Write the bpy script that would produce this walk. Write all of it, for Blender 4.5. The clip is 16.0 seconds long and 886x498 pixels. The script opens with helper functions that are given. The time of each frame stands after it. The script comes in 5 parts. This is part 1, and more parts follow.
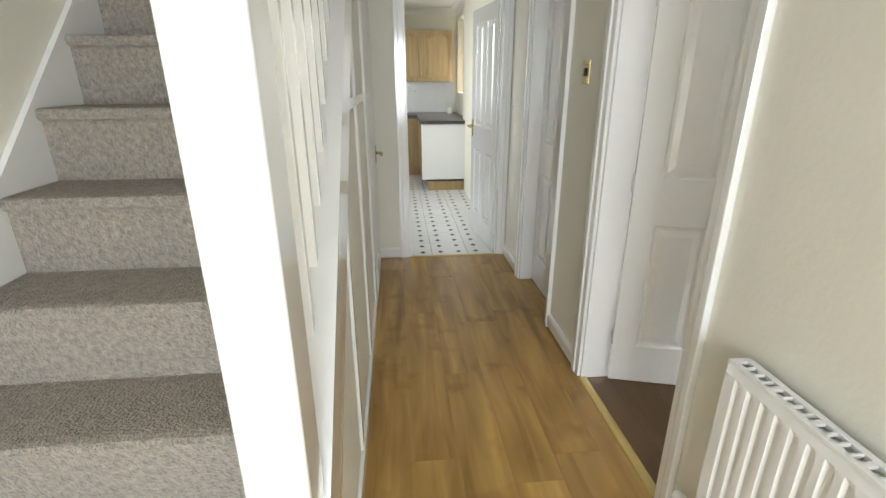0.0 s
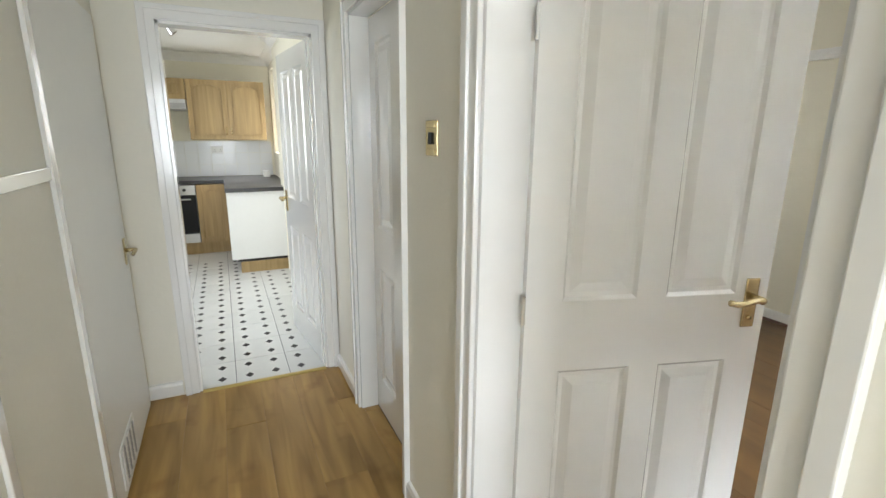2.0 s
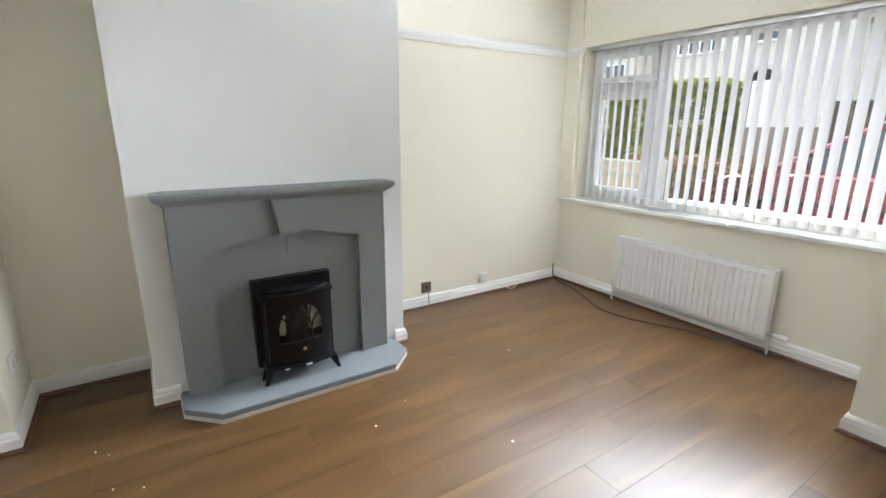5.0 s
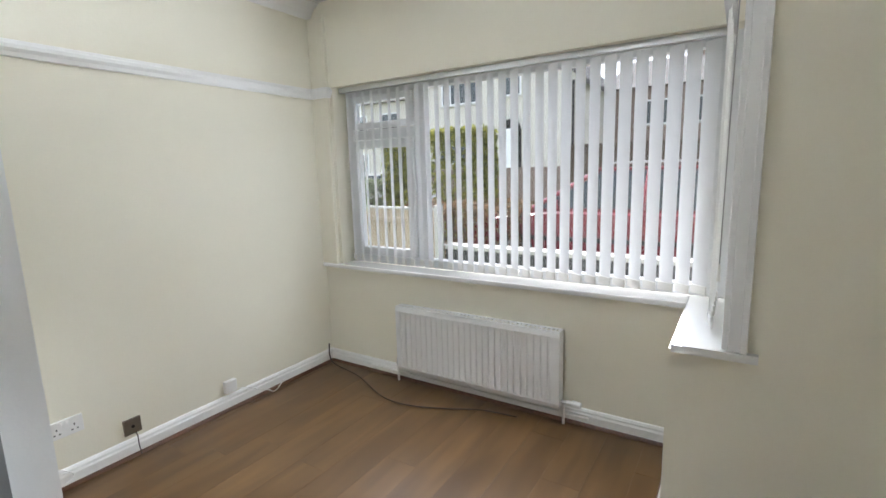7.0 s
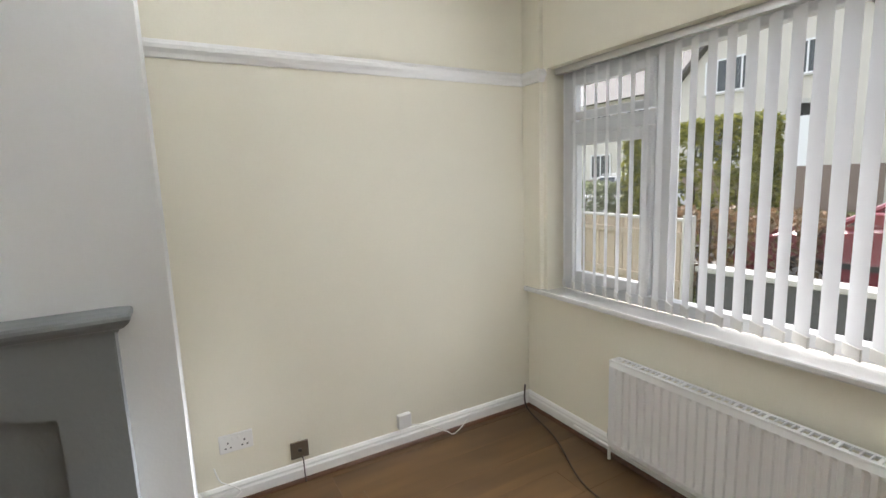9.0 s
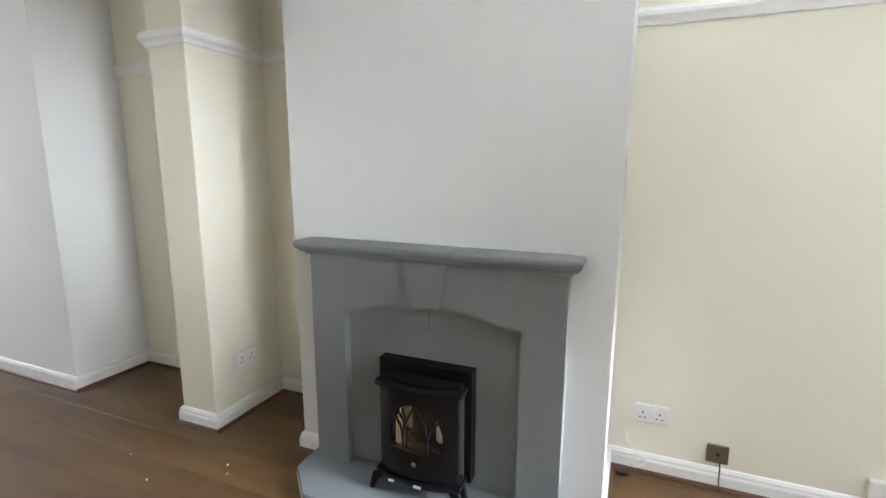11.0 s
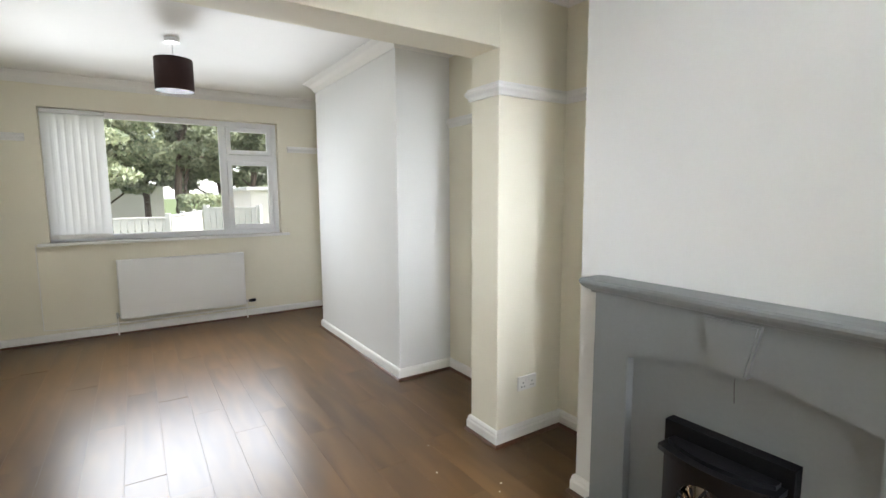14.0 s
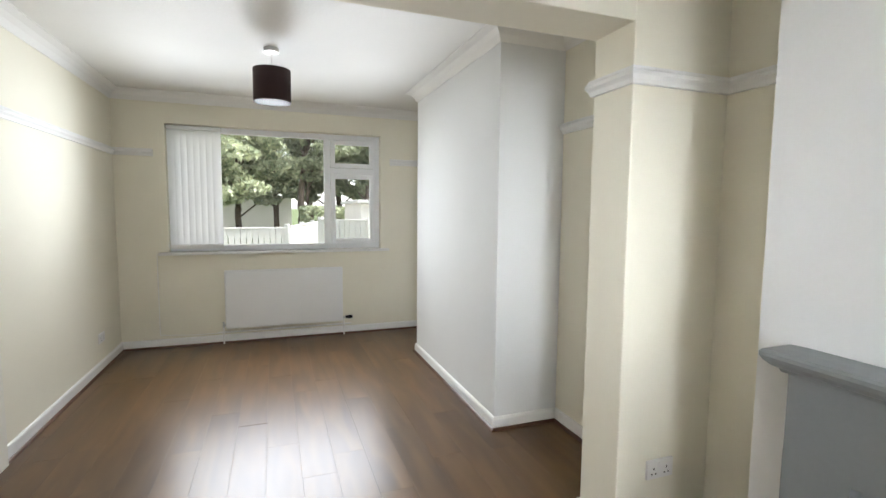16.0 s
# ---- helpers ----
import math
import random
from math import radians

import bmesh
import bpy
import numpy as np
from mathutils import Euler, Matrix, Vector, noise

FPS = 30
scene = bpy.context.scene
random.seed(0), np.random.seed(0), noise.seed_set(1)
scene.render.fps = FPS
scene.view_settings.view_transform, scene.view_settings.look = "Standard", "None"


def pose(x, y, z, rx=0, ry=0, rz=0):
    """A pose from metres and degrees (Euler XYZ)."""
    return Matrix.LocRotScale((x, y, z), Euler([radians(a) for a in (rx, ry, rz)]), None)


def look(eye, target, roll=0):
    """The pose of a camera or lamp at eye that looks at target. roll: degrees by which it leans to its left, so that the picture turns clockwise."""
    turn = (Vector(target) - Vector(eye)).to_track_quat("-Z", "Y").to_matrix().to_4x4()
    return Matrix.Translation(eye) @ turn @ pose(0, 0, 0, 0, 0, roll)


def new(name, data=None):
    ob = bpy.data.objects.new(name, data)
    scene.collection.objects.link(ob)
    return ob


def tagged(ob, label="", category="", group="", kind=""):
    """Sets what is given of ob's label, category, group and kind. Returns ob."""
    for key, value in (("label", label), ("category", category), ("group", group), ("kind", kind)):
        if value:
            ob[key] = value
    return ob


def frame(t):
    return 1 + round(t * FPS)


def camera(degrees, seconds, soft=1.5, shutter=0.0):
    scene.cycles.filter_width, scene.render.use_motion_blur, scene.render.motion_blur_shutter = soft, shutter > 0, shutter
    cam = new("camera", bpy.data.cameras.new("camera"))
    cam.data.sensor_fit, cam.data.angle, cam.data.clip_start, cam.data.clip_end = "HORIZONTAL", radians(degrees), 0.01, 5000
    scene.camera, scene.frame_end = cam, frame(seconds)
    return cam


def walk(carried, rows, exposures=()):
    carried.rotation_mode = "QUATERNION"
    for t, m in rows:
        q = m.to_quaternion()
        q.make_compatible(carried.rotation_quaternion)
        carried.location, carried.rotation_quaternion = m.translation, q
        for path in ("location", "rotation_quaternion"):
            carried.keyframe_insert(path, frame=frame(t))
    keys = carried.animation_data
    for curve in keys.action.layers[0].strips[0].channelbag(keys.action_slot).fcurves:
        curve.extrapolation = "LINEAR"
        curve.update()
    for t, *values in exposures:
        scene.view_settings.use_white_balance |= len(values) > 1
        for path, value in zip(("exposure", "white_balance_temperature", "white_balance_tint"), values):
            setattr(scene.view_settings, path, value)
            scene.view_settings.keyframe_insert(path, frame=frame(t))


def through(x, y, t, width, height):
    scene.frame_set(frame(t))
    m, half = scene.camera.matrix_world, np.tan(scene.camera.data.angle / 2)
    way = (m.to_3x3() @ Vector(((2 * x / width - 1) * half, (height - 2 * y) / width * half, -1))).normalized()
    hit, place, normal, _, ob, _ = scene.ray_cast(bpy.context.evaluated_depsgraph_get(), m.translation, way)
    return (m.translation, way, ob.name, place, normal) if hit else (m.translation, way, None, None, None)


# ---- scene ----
cam = camera(86.6, 16.0)
PATH = [
    (0, (0.028, -0.004, 1.425), (0.206, 1.868, 0.742), -0.2),
    (0.5, (0.076, 0.194, 1.444), (0.486, 2.05, 0.821), -0.3),
    (1, (0.101, 0.427, 1.469), (0.65, 2.271, 0.922), -0.3),
    (1.5, (0.198, 0.673, 1.444), (0.845, 2.495, 0.933), 0.5),
    (2, (0.331, 0.915, 1.459), (1.153, 2.677, 0.989), 0.5),
    (2.5, (0.425, 1.169, 1.454), (1.677, 2.648, 0.961), -1.8),
    (3, (0.553, 1.396, 1.404), (2.263, 2.324, 0.938), -2.0),
    (3.5, (0.769, 1.478, 1.382), (2.678, 1.848, 0.913), -1.5),
    (4, (0.918, 1.521, 1.393), (2.835, 1.285, 0.873), -1.1),
    (4.5, (1.091, 1.568, 1.406), (2.852, 0.787, 0.867), -0.6),
    (5, (1.262, 1.528, 1.415), (2.88, 0.464, 0.915), 0.3),
    (5.2, (1.333, 1.477, 1.423), (2.932, 0.363, 0.974), 0.3),
    (7.3, (1.705, 0.588, 1.478), (2.731, -1.096, 1.145), -1.7),
    (7.5, (1.748, 0.493, 1.477), (2.799, -1.176, 1.145), -1.1),
    (8, (1.848, 0.296, 1.458), (3.035, -1.281, 1.14), -1.5),
    (8.5, (1.993, 0.136, 1.464), (3.412, -1.24, 1.161), -2.4),
    (9, (2.056, 0.071, 1.482), (3.783, -0.893, 1.19), -2.1),
    (9.5, (2.054, 0.007, 1.475), (3.985, -0.431, 1.192), -1.2),
    (10, (2.095, 0.086, 1.471), (4.069, 0.05, 1.154), 0.1),
    (10.2, (2.092, 0.097, 1.456), (4.062, 0.221, 1.134), 0.3),
    (12.3, (2.117, 0.051, 1.432), (3.475, 1.479, 1.09), -0.8),
    (12.5, (2.114, 0.058, 1.43), (3.411, 1.545, 1.104), -0.7),
    (13, (2.118, 0.065, 1.442), (3.293, 1.657, 1.152), -0.5),
    (13.5, (2.12, 0.072, 1.464), (3.232, 1.715, 1.208), -0.3),
    (14, (2.139, 0.097, 1.471), (3.226, 1.76, 1.244), -0.3),
    (14.5, (2.169, 0.197, 1.468), (3.25, 1.868, 1.269), -0.3),
    (15, (2.199, 0.327, 1.483), (3.288, 1.996, 1.314), -0.9),
    (15.5, (2.307, 0.438, 1.478), (3.241, 2.199, 1.31), -0.4),
    (16, (2.447, 0.542, 1.501), (3.124, 2.416, 1.329), 0.5),
]
# exposure follows the camera's own brightening and darkening
EXPOSURES = [(0.0, 1.85, 6500, 10), (0.5, 1.85, 6450, 10), (1.0, 1.9, 6400, 11), (1.5, 2.1, 6400, 10), (2.0, 2.15, 6400, 10), (2.5, 2.26, 6300, 10), (3.0, 2.35, 6200, 10), (3.5, 2.3, 6100, 10), (4.0, 2.19, 6000, 10), (5.2, 1.98, 6200, 11), (7.3, 1.52, 6100, 11), (8.0, 1.44, 6150, 12), (9.0, 1.47, 6450, 13), (10.0, 1.65, 6150, 12), (12.3, 2.04, 6350, 12), (14.0, 2.07, 6350, 11), (16.0, 2.03, 6350, 11)]
walk(cam, [(t, look(eye, target, roll)) for t, eye, target, roll in PATH], EXPOSURES)

# ---- world and light ----
world = bpy.data.worlds.new("sky")
scene.world = world
world.use_nodes = True
wn = world.node_tree
sky = wn.nodes.new("ShaderNodeTexSky")
sky.sky_type = "NISHITA"
sky.sun_disc = False
sky.sun_elevation, sky.sun_rotation = radians(55), radians(100)
sky.air_density, sky.dust_density = 1.0, 1.0
pale = wn.nodes.new("ShaderNodeHueSaturation")
pale.inputs["Saturation"].default_value = 0.3
wn.links.new(sky.outputs["Color"], pale.inputs["Color"])
wn.links.new(pale.outputs["Color"], wn.nodes["Background"].inputs["Color"])
wn.nodes["Background"].inputs["Strength"].default_value = 0.15

sun = new("sun", bpy.data.lights.new("sun", "SUN"))
sun.data.energy, sun.data.angle, sun.data.color = 3.2, radians(20), (1.0, 0.97, 0.92)
sun.matrix_world = look((12, 0.2, 14.5), (2, 2, 0))


def window_light(name, eye, target, w, h, watts, color=(0.91, 0.955, 1.0), spread=180):
    """Sky light in an opening."""
    lamp = new(name, bpy.data.lights.new(name, "AREA"))
    lamp.data.shape, lamp.data.size, lamp.data.size_y = "RECTANGLE", w, h
    lamp.data.energy, lamp.data.color = watts, color
    lamp.data.spread = radians(spread)
    lamp.matrix_world = look(eye, target)
    return lamp


# light entering the windows: from the sky downwards, and thrown up from the ground
def window_set(name, x, y, z, w, h, inward, rows):
    """Lamps of one window: the way each looks (along x, inwards, up), its watts and its spread in degrees."""
    for (dx, dy, dz), watts, spread in rows:
        lw, lh, d = w * (0.35 if abs(dx) > 0.6 else 1), h * (0.5 if dz < -1.5 else 0.35 if dz > 0.5 else 1), math.sqrt(dx * dx + dy * dy + dz * dz)
        yl = y + inward * (lh / 2 * abs(dz) + lw / 2 * abs(dx)) / d
        window_light(name, (x, yl, z), (x + dx, yl + inward * dy, z + dz), lw, lh, watts, spread=spread)


window_set("bay_daylight", 2.95, -1.80, 1.44, 2.2, 1.0, 1.0, [((0, 1, 1.3), 4, 70), ((0, 1, 0.6), 6, 28), ((0, 1, -0.9), 2.6, 44), ((-0.55, 1, -0.87), 1.4, 36), ((0, 1, -2.3), 3.2, 76), ((1.0, 0.3, -0.12), 0.9, 110)])
window_light("bay_daylight", (2.2, -1.66, 1.44), (3.12, 0.88, 1.38), 0.7, 1.0, 1.6, spread=32)
window_light("bay_daylight", (2.95, -1.69, 1.1), (2.95, -0.69, 0.75), 2.2, 0.5, 3.8, spread=24)
window_set("back_daylight", 2.5, 6.12, 1.68, 2.1, 1.1, -1.0, [((0, 1, 1.1), 0.7, 76), ((0, 1, 0.36), 2.6, 28), ((0, 1, -0.55), 0.42, 36), ((0, 1, -1.2), 5.6, 84), ((0.7, 0.72, -0.05), 0.95, 60), ((-0.7, 0.72, 0.1), 2.2, 64)])
window_light("front_door_light", (0.1, -2.42, 1.4), (0.35, 3.0, -1.2), 1.2, 1.5, 27, (0.86, 0.94, 1.0))
window_light("kitchen_light", (0.985, 7.3, 1.73), (-0.6, 6.6, 1.2), 0.8, 0.95, 2.8, spread=120)
# second lamp: added at an unseen, assumed west opening to brighten end panel and floor
window_light("kitchen_side_light", (-1.19, 5.3, 1.6), (0.8, 5.3, 1.1), 1.5, 1.1, 4.2, spread=120)


# ---- materials ----
def nodes_of(m):
    m.use_nodes = True
    nt = m.node_tree
    return nt, nt.nodes["Principled BSDF"]


def paint(name, color, rough=0.5, grain=60.0, bump=0.15, spread=0.05, metal=0.0, mottle=1.3, coat=0.0, random_tone=0.0, spec=0.5):
    """Painted or plain surface: two scales of tone variation, fine relief."""
    m = bpy.data.materials.new(name)
    nt, b = nodes_of(m)
    co = nt.nodes.new("ShaderNodeTexCoord")
    big = nt.nodes.new("ShaderNodeTexNoise")
    big.inputs["Scale"].default_value, big.inputs["Detail"].default_value = mottle, 4
    fine = nt.nodes.new("ShaderNodeTexNoise")
    fine.inputs["Scale"].default_value, fine.inputs["Detail"].default_value = grain, 3
    geo = nt.nodes.new("ShaderNodeNewGeometry")
    for n in (big, fine):
        nt.links.new(geo.outputs["Position"], n.inputs["Vector"])
    add = nt.nodes.new("ShaderNodeMath")
    add.operation = "MULTIPLY_ADD"
    add.inputs[1].default_value = 0.35
    nt.links.new(fine.outputs["Fac"], add.inputs[0])
    nt.links.new(big.outputs["Fac"], add.inputs[2])
    ramp = nt.nodes.new("ShaderNodeValToRGB")
    ramp.color_ramp.elements[0].position, ramp.color_ramp.elements[1].position = 0.4, 0.95
    ramp.color_ramp.elements[0].color = (*[c * (1 - spread) for c in color], 1)
    ramp.color_ramp.elements[1].color = (*[min(1, c * (1 + spread)) for c in color], 1)
    nt.links.new(add.outputs[0], ramp.inputs["Fac"])
    out = ramp.outputs["Color"]
    if random_tone:
        info = nt.nodes.new("ShaderNodeObjectInfo")
        hsv = nt.nodes.new("ShaderNodeHueSaturation")
        mp = nt.nodes.new("ShaderNodeMapRange")
        mp.inputs["To Min"].default_value, mp.inputs["To Max"].default_value = 1 - random_tone, 1 + random_tone
        nt.links.new(info.outputs["Random"], mp.inputs["Value"])
        nt.links.new(mp.outputs["Result"], hsv.inputs["Value"])
        nt.links.new(out, hsv.inputs["Color"])
        out = hsv.outputs["Color"]
    nt.links.new(out, b.inputs["Base Color"])
    b.inputs["Roughness"].default_value, b.inputs["Metallic"].default_value = rough, metal
    b.inputs["Specular IOR Level"].default_value = spec
    b.inputs["Coat Weight"].default_value = coat
    b.inputs["Coat Roughness"].default_value = 0.12
    if bump:
        bm_node = nt.nodes.new("ShaderNodeBump")
        bm_node.inputs["Strength"].default_value, bm_node.inputs["Distance"].default_value = bump, 0.004
        nt.links.new(fine.outputs["Fac"], bm_node.inputs["Height"])
        nt.links.new(bm_node.outputs["Normal"], b.inputs["Normal"])
    return m


def wood(name, dark, light, along="y", rough=0.25, ring=14.0, tone=0.18, coat=0.0, knots=0.0, streak=0.0, fine=4):
    """Board: long grain along an axis, tone by piece."""
    m = bpy.data.materials.new(name)
    nt, b = nodes_of(m)
    geo = nt.nodes.new("ShaderNodeNewGeometry")
    info = nt.nodes.new("ShaderNodeObjectInfo")
    shift = nt.nodes.new("ShaderNodeVectorMath")
    shift.operation = "MULTIPLY_ADD"
    shift.inputs[1].default_value = (7.3, 11.1, 3.7)
    comb = nt.nodes.new("ShaderNodeCombineXYZ")
    for k in range(3):
        nt.links.new(info.outputs["Random"], comb.inputs[k])
    nt.links.new(comb.outputs[0], shift.inputs[0])
    nt.links.new(geo.outputs["Position"], shift.inputs[2])
    mapping = nt.nodes.new("ShaderNodeMapping")
    mapping.inputs["Scale"].default_value = {"x": (0.9, ring, ring), "y": (ring, 0.9, ring), "z": (ring, ring, 0.9)}[along]
    nt.links.new(shift.outputs[0], mapping.inputs["Vector"])
    grain = nt.nodes.new("ShaderNodeTexNoise")
    grain.inputs["Scale"].default_value, grain.inputs["Detail"].default_value, grain.inputs["Roughness"].default_value = 1.6, fine, 0.5
    grain.inputs["Distortion"].default_value = 0.6
    nt.links.new(mapping.outputs[0], grain.inputs["Vector"])
    ramp = nt.nodes.new("ShaderNodeValToRGB")
    ramp.color_ramp.elements[0].position, ramp.color_ramp.elements[1].position = 0.3, 0.72
    ramp.color_ramp.elements[0].color, ramp.color_ramp.elements[1].color = (*dark, 1), (*light, 1)
    nt.links.new(grain.outputs["Fac"], ramp.inputs["Fac"])
    out = ramp.outputs["Color"]
    if knots:
        vor = nt.nodes.new("ShaderNodeTexNoise")
        vor.inputs["Scale"].default_value, vor.inputs["Detail"].default_value = 6.5, 2
        nt.links.new(shift.outputs[0], vor.inputs["Vector"])
        kr = nt.nodes.new("ShaderNodeValToRGB")
        kr.color_ramp.elements[0].position, kr.color_ramp.elements[1].position = 0.58, 0.78
        nt.links.new(vor.outputs["Fac"], kr.inputs["Fac"])
        mixk = nt.nodes.new("ShaderNodeMixRGB")
        mixk.blend_type = "MULTIPLY"
        sc = nt.nodes.new("ShaderNodeMath")
        sc.operation = "MULTIPLY"
        sc.inputs[1].default_value = knots
        nt.links.new(kr.outputs["Color"], sc.inputs[0])
        nt.links.new(sc.outputs[0], mixk.inputs["Fac"])
        nt.links.new(out, mixk.inputs["Color1"])
        mixk.inputs["Color2"].default_value = (0.52, 0.36, 0.22, 1)
        out = mixk.outputs["Color"]
    if streak:
        wide = nt.nodes.new("ShaderNodeMapping")
        wide.inputs["Scale"].default_value = {"x": (1.6, 9, 9), "y": (9, 1.6, 9), "z": (9, 9, 1.6)}[along]
        nt.links.new(shift.outputs[0], wide.inputs["Vector"])
        band = nt.nodes.new("ShaderNodeTexNoise")
        band.inputs["Scale"].default_value, band.inputs["Detail"].default_value, band.inputs["Distortion"].default_value = 1.0, 1, 0.2
        nt.links.new(wide.outputs[0], band.inputs["Vector"])
        lift = nt.nodes.new("ShaderNodeMapRange")
        lift.inputs["From Min"].default_value, lift.inputs["From Max"].default_value = 0.3, 0.7
        lift.inputs["To Min"].default_value, lift.inputs["To Max"].default_value = 1 - streak, 1 + streak * 0.6
        nt.links.new(band.outputs["Fac"], lift.inputs["Value"])
        tint = nt.nodes.new("ShaderNodeHueSaturation")
        nt.links.new(lift.outputs["Result"], tint.inputs["Value"])
        nt.links.new(out, tint.inputs["Color"])
        out = tint.outputs["Color"]
    hsv = nt.nodes.new("ShaderNodeHueSaturation")
    mp = nt.nodes.new("ShaderNodeMapRange")
    mp.inputs["To Min"].default_value, mp.inputs["To Max"].default_value = 1 - tone, 1 + tone
    nt.links.new(info.outputs["Random"], mp.inputs["Value"])
    nt.links.new(mp.outputs["Result"], hsv.inputs["Value"])
    nt.links.new(out, hsv.inputs["Color"])
    nt.links.new(hsv.outputs["Color"], b.inputs["Base Color"])
    rr = nt.nodes.new("ShaderNodeMapRange")
    rr.inputs["To Min"].default_value, rr.inputs["To Max"].default_value = rough * 0.93, rough * 1.12
    nt.links.new(grain.outputs["Fac"], rr.inputs["Value"])
    nt.links.new(rr.outputs["Result"], b.inputs["Roughness"])
    b.inputs["Coat Weight"].default_value = coat
    b.inputs["Coat Roughness"].default_value = 0.15
    return m


def glass(name, tint=(1, 1, 1), rough=0.0):
    m = bpy.data.materials.new(name)
    nt, b = nodes_of(m)
    b.inputs["Base Color"].default_value = (*tint, 1)
    b.inputs["Transmission Weight"].default_value, b.inputs["Roughness"].default_value = 1.0, rough
    b.inputs["IOR"].default_value = 1.4
    return m


def cloth_translucent(name, color, through=0.45):
    m = bpy.data.materials.new(name)
    nt, b = nodes_of(m)
    tr = nt.nodes.new("ShaderNodeBsdfTranslucent")
    tr.inputs["Color"].default_value = (*color, 1)
    mix = nt.nodes.new("ShaderNodeMixShader")
    mix.inputs["Fac"].default_value = through
    geo = nt.nodes.new("ShaderNodeNewGeometry")
    n = nt.nodes.new("ShaderNodeTexNoise")
    n.inputs["Scale"].default_value = 400
    nt.links.new(geo.outputs["Position"], n.inputs["Vector"])
    ramp = nt.nodes.new("ShaderNodeValToRGB")
    ramp.color_ramp.elements[0].color = (*[c * 0.93 for c in color], 1)
    ramp.color_ramp.elements[1].color = (*color, 1)
    nt.links.new(n.outputs["Fac"], ramp.inputs["Fac"])
    nt.links.new(ramp.outputs["Color"], b.inputs["Base Color"])
    b.inputs["Roughness"].default_value = 0.85
    nt.links.new(b.outputs[0], mix.inputs[1])
    nt.links.new(tr.outputs[0], mix.inputs[2])
    nt.links.new(mix.outputs[0], nt.nodes["Material Output"].inputs["Surface"])
    return m


CREAM = paint("cream_wall_paint", (0.81, 0.775, 0.65), 0.75, 90, 0.12, 0.025)
HALL_CREAM = paint("hall_textured_wall_paint", (0.79, 0.765, 0.68), 0.6, 55, 0.22, 0.03)
GREYWHITE = paint("pale_grey_wall_paint", (0.74, 0.745, 0.735), 0.75, 90, 0.12, 0.025)
CEILING = paint("white_ceiling_paint", (0.83, 0.82, 0.79), 0.85, 45, 0.3, 0.02)
GLOSS = paint("white_gloss_paint", (0.82, 0.82, 0.81), 0.16, 25, 0.05, 0.02, coat=1.0)
SATIN = paint("white_satin_paint", (0.82, 0.815, 0.79), 0.35, 40, 0.08, 0.03)
UPVC = paint("white_upvc", (0.83, 0.84, 0.85), 0.3, 30, 0.03, 0.015)
ENAMEL = paint("white_radiator_enamel", (0.80, 0.80, 0.79), 0.3, 60, 0.04, 0.015)
SLATE = paint("grey_fireplace_paint", (0.205, 0.218, 0.222), 0.55, 70, 0.2, 0.06)
SLATE_TOP = paint("grey_hearth_paint", (0.165, 0.182, 0.195), 0.5, 70, 0.2, 0.06)
BEAD_STONE = paint("bare_hearth_edge", (0.5, 0.45, 0.4), 0.7, 50, 0.3, 0.12)
BLACK = paint("black_cast_iron", (0.005, 0.005, 0.006), 0.5, 120, 0.25, 0.2, spec=0.2)
BLACK_GLOSS = paint("black_gloss_enamel", (0.005, 0.005, 0.006), 0.3, 80, 0.05, 0.1, spec=0.25)
BRASS = paint("polished_brass", (0.60, 0.50, 0.29), 0.25, 50, 0.05, 0.1, metal=1.0)
STEEL = paint("brushed_steel", (0.55, 0.55, 0.54), 0.3, 90, 0.05, 0.08, metal=1.0)
CHROME = paint("chrome", (0.7, 0.7, 0.7), 0.12, 60, 0.0, 0.05, metal=1.0)
BRONZE = paint("antique_socket_plate", (0.24, 0.21, 0.17), 0.35, 60, 0.05, 0.1, metal=0.8)
PLASTIC = paint("white_plastic", (0.8, 0.79, 0.76), 0.35, 60, 0.02, 0.02)
GREY_PLASTIC = paint("grey_plastic", (0.35, 0.35, 0.35), 0.45, 60, 0.05, 0.05)
CABLE = paint("dark_brown_cable", (0.03, 0.02, 0.016), 0.5, 60, 0.05, 0.1)
# near-black of dark parts, also painted where holes and recesses lie in shade
DARK = paint("dark_parts_and_void_shade", (0.02, 0.018, 0.016), 0.8, 30, 0.1, 0.1)
WALNUT = wood("walnut_laminate", (0.082, 0.0425, 0.0155), (0.13, 0.0695, 0.0255), "y", 0.3, 6, 0.1, streak=0.18, fine=1)
BEADING = wood("walnut_beading", (0.07, 0.03, 0.018), (0.13, 0.06, 0.03), "y", 0.35, 30, 0.1)
OAK = wood("yellow_oak_laminate", (0.32, 0.178, 0.044), (0.56, 0.345, 0.105), "y", 0.3, 9, 0.07, knots=0.55, streak=0.14, fine=2)
OAK_DOOR = wood("oak_cabinet", (0.31, 0.205, 0.085), (0.43, 0.30, 0.135), "z", 0.4, 18, 0.06)
BRASS_STRIP = paint("gold_threshold", (0.65, 0.50, 0.2), 0.3, 60, 0.1, 0.1, metal=0.9)
TILE = paint("white_floor_tile", (0.78, 0.79, 0.78), 0.25, 12, 0.06, 0.04, random_tone=0.03)
TILE_DOT = paint("black_tile_inset", (0.02, 0.02, 0.025), 0.3, 40, 0.05, 0.1)
GROUT = paint("grey_grout", (0.22, 0.23, 0.25), 0.8, 90, 0.3, 0.1)
WALL_TILE = paint("white_wall_tile", (0.78, 0.79, 0.80), 0.15, 12, 0.04, 0.02, random_tone=0.02)
WORKTOP = paint("dark_worktop", (0.03, 0.027, 0.026), 0.3, 160, 0.1, 0.5)
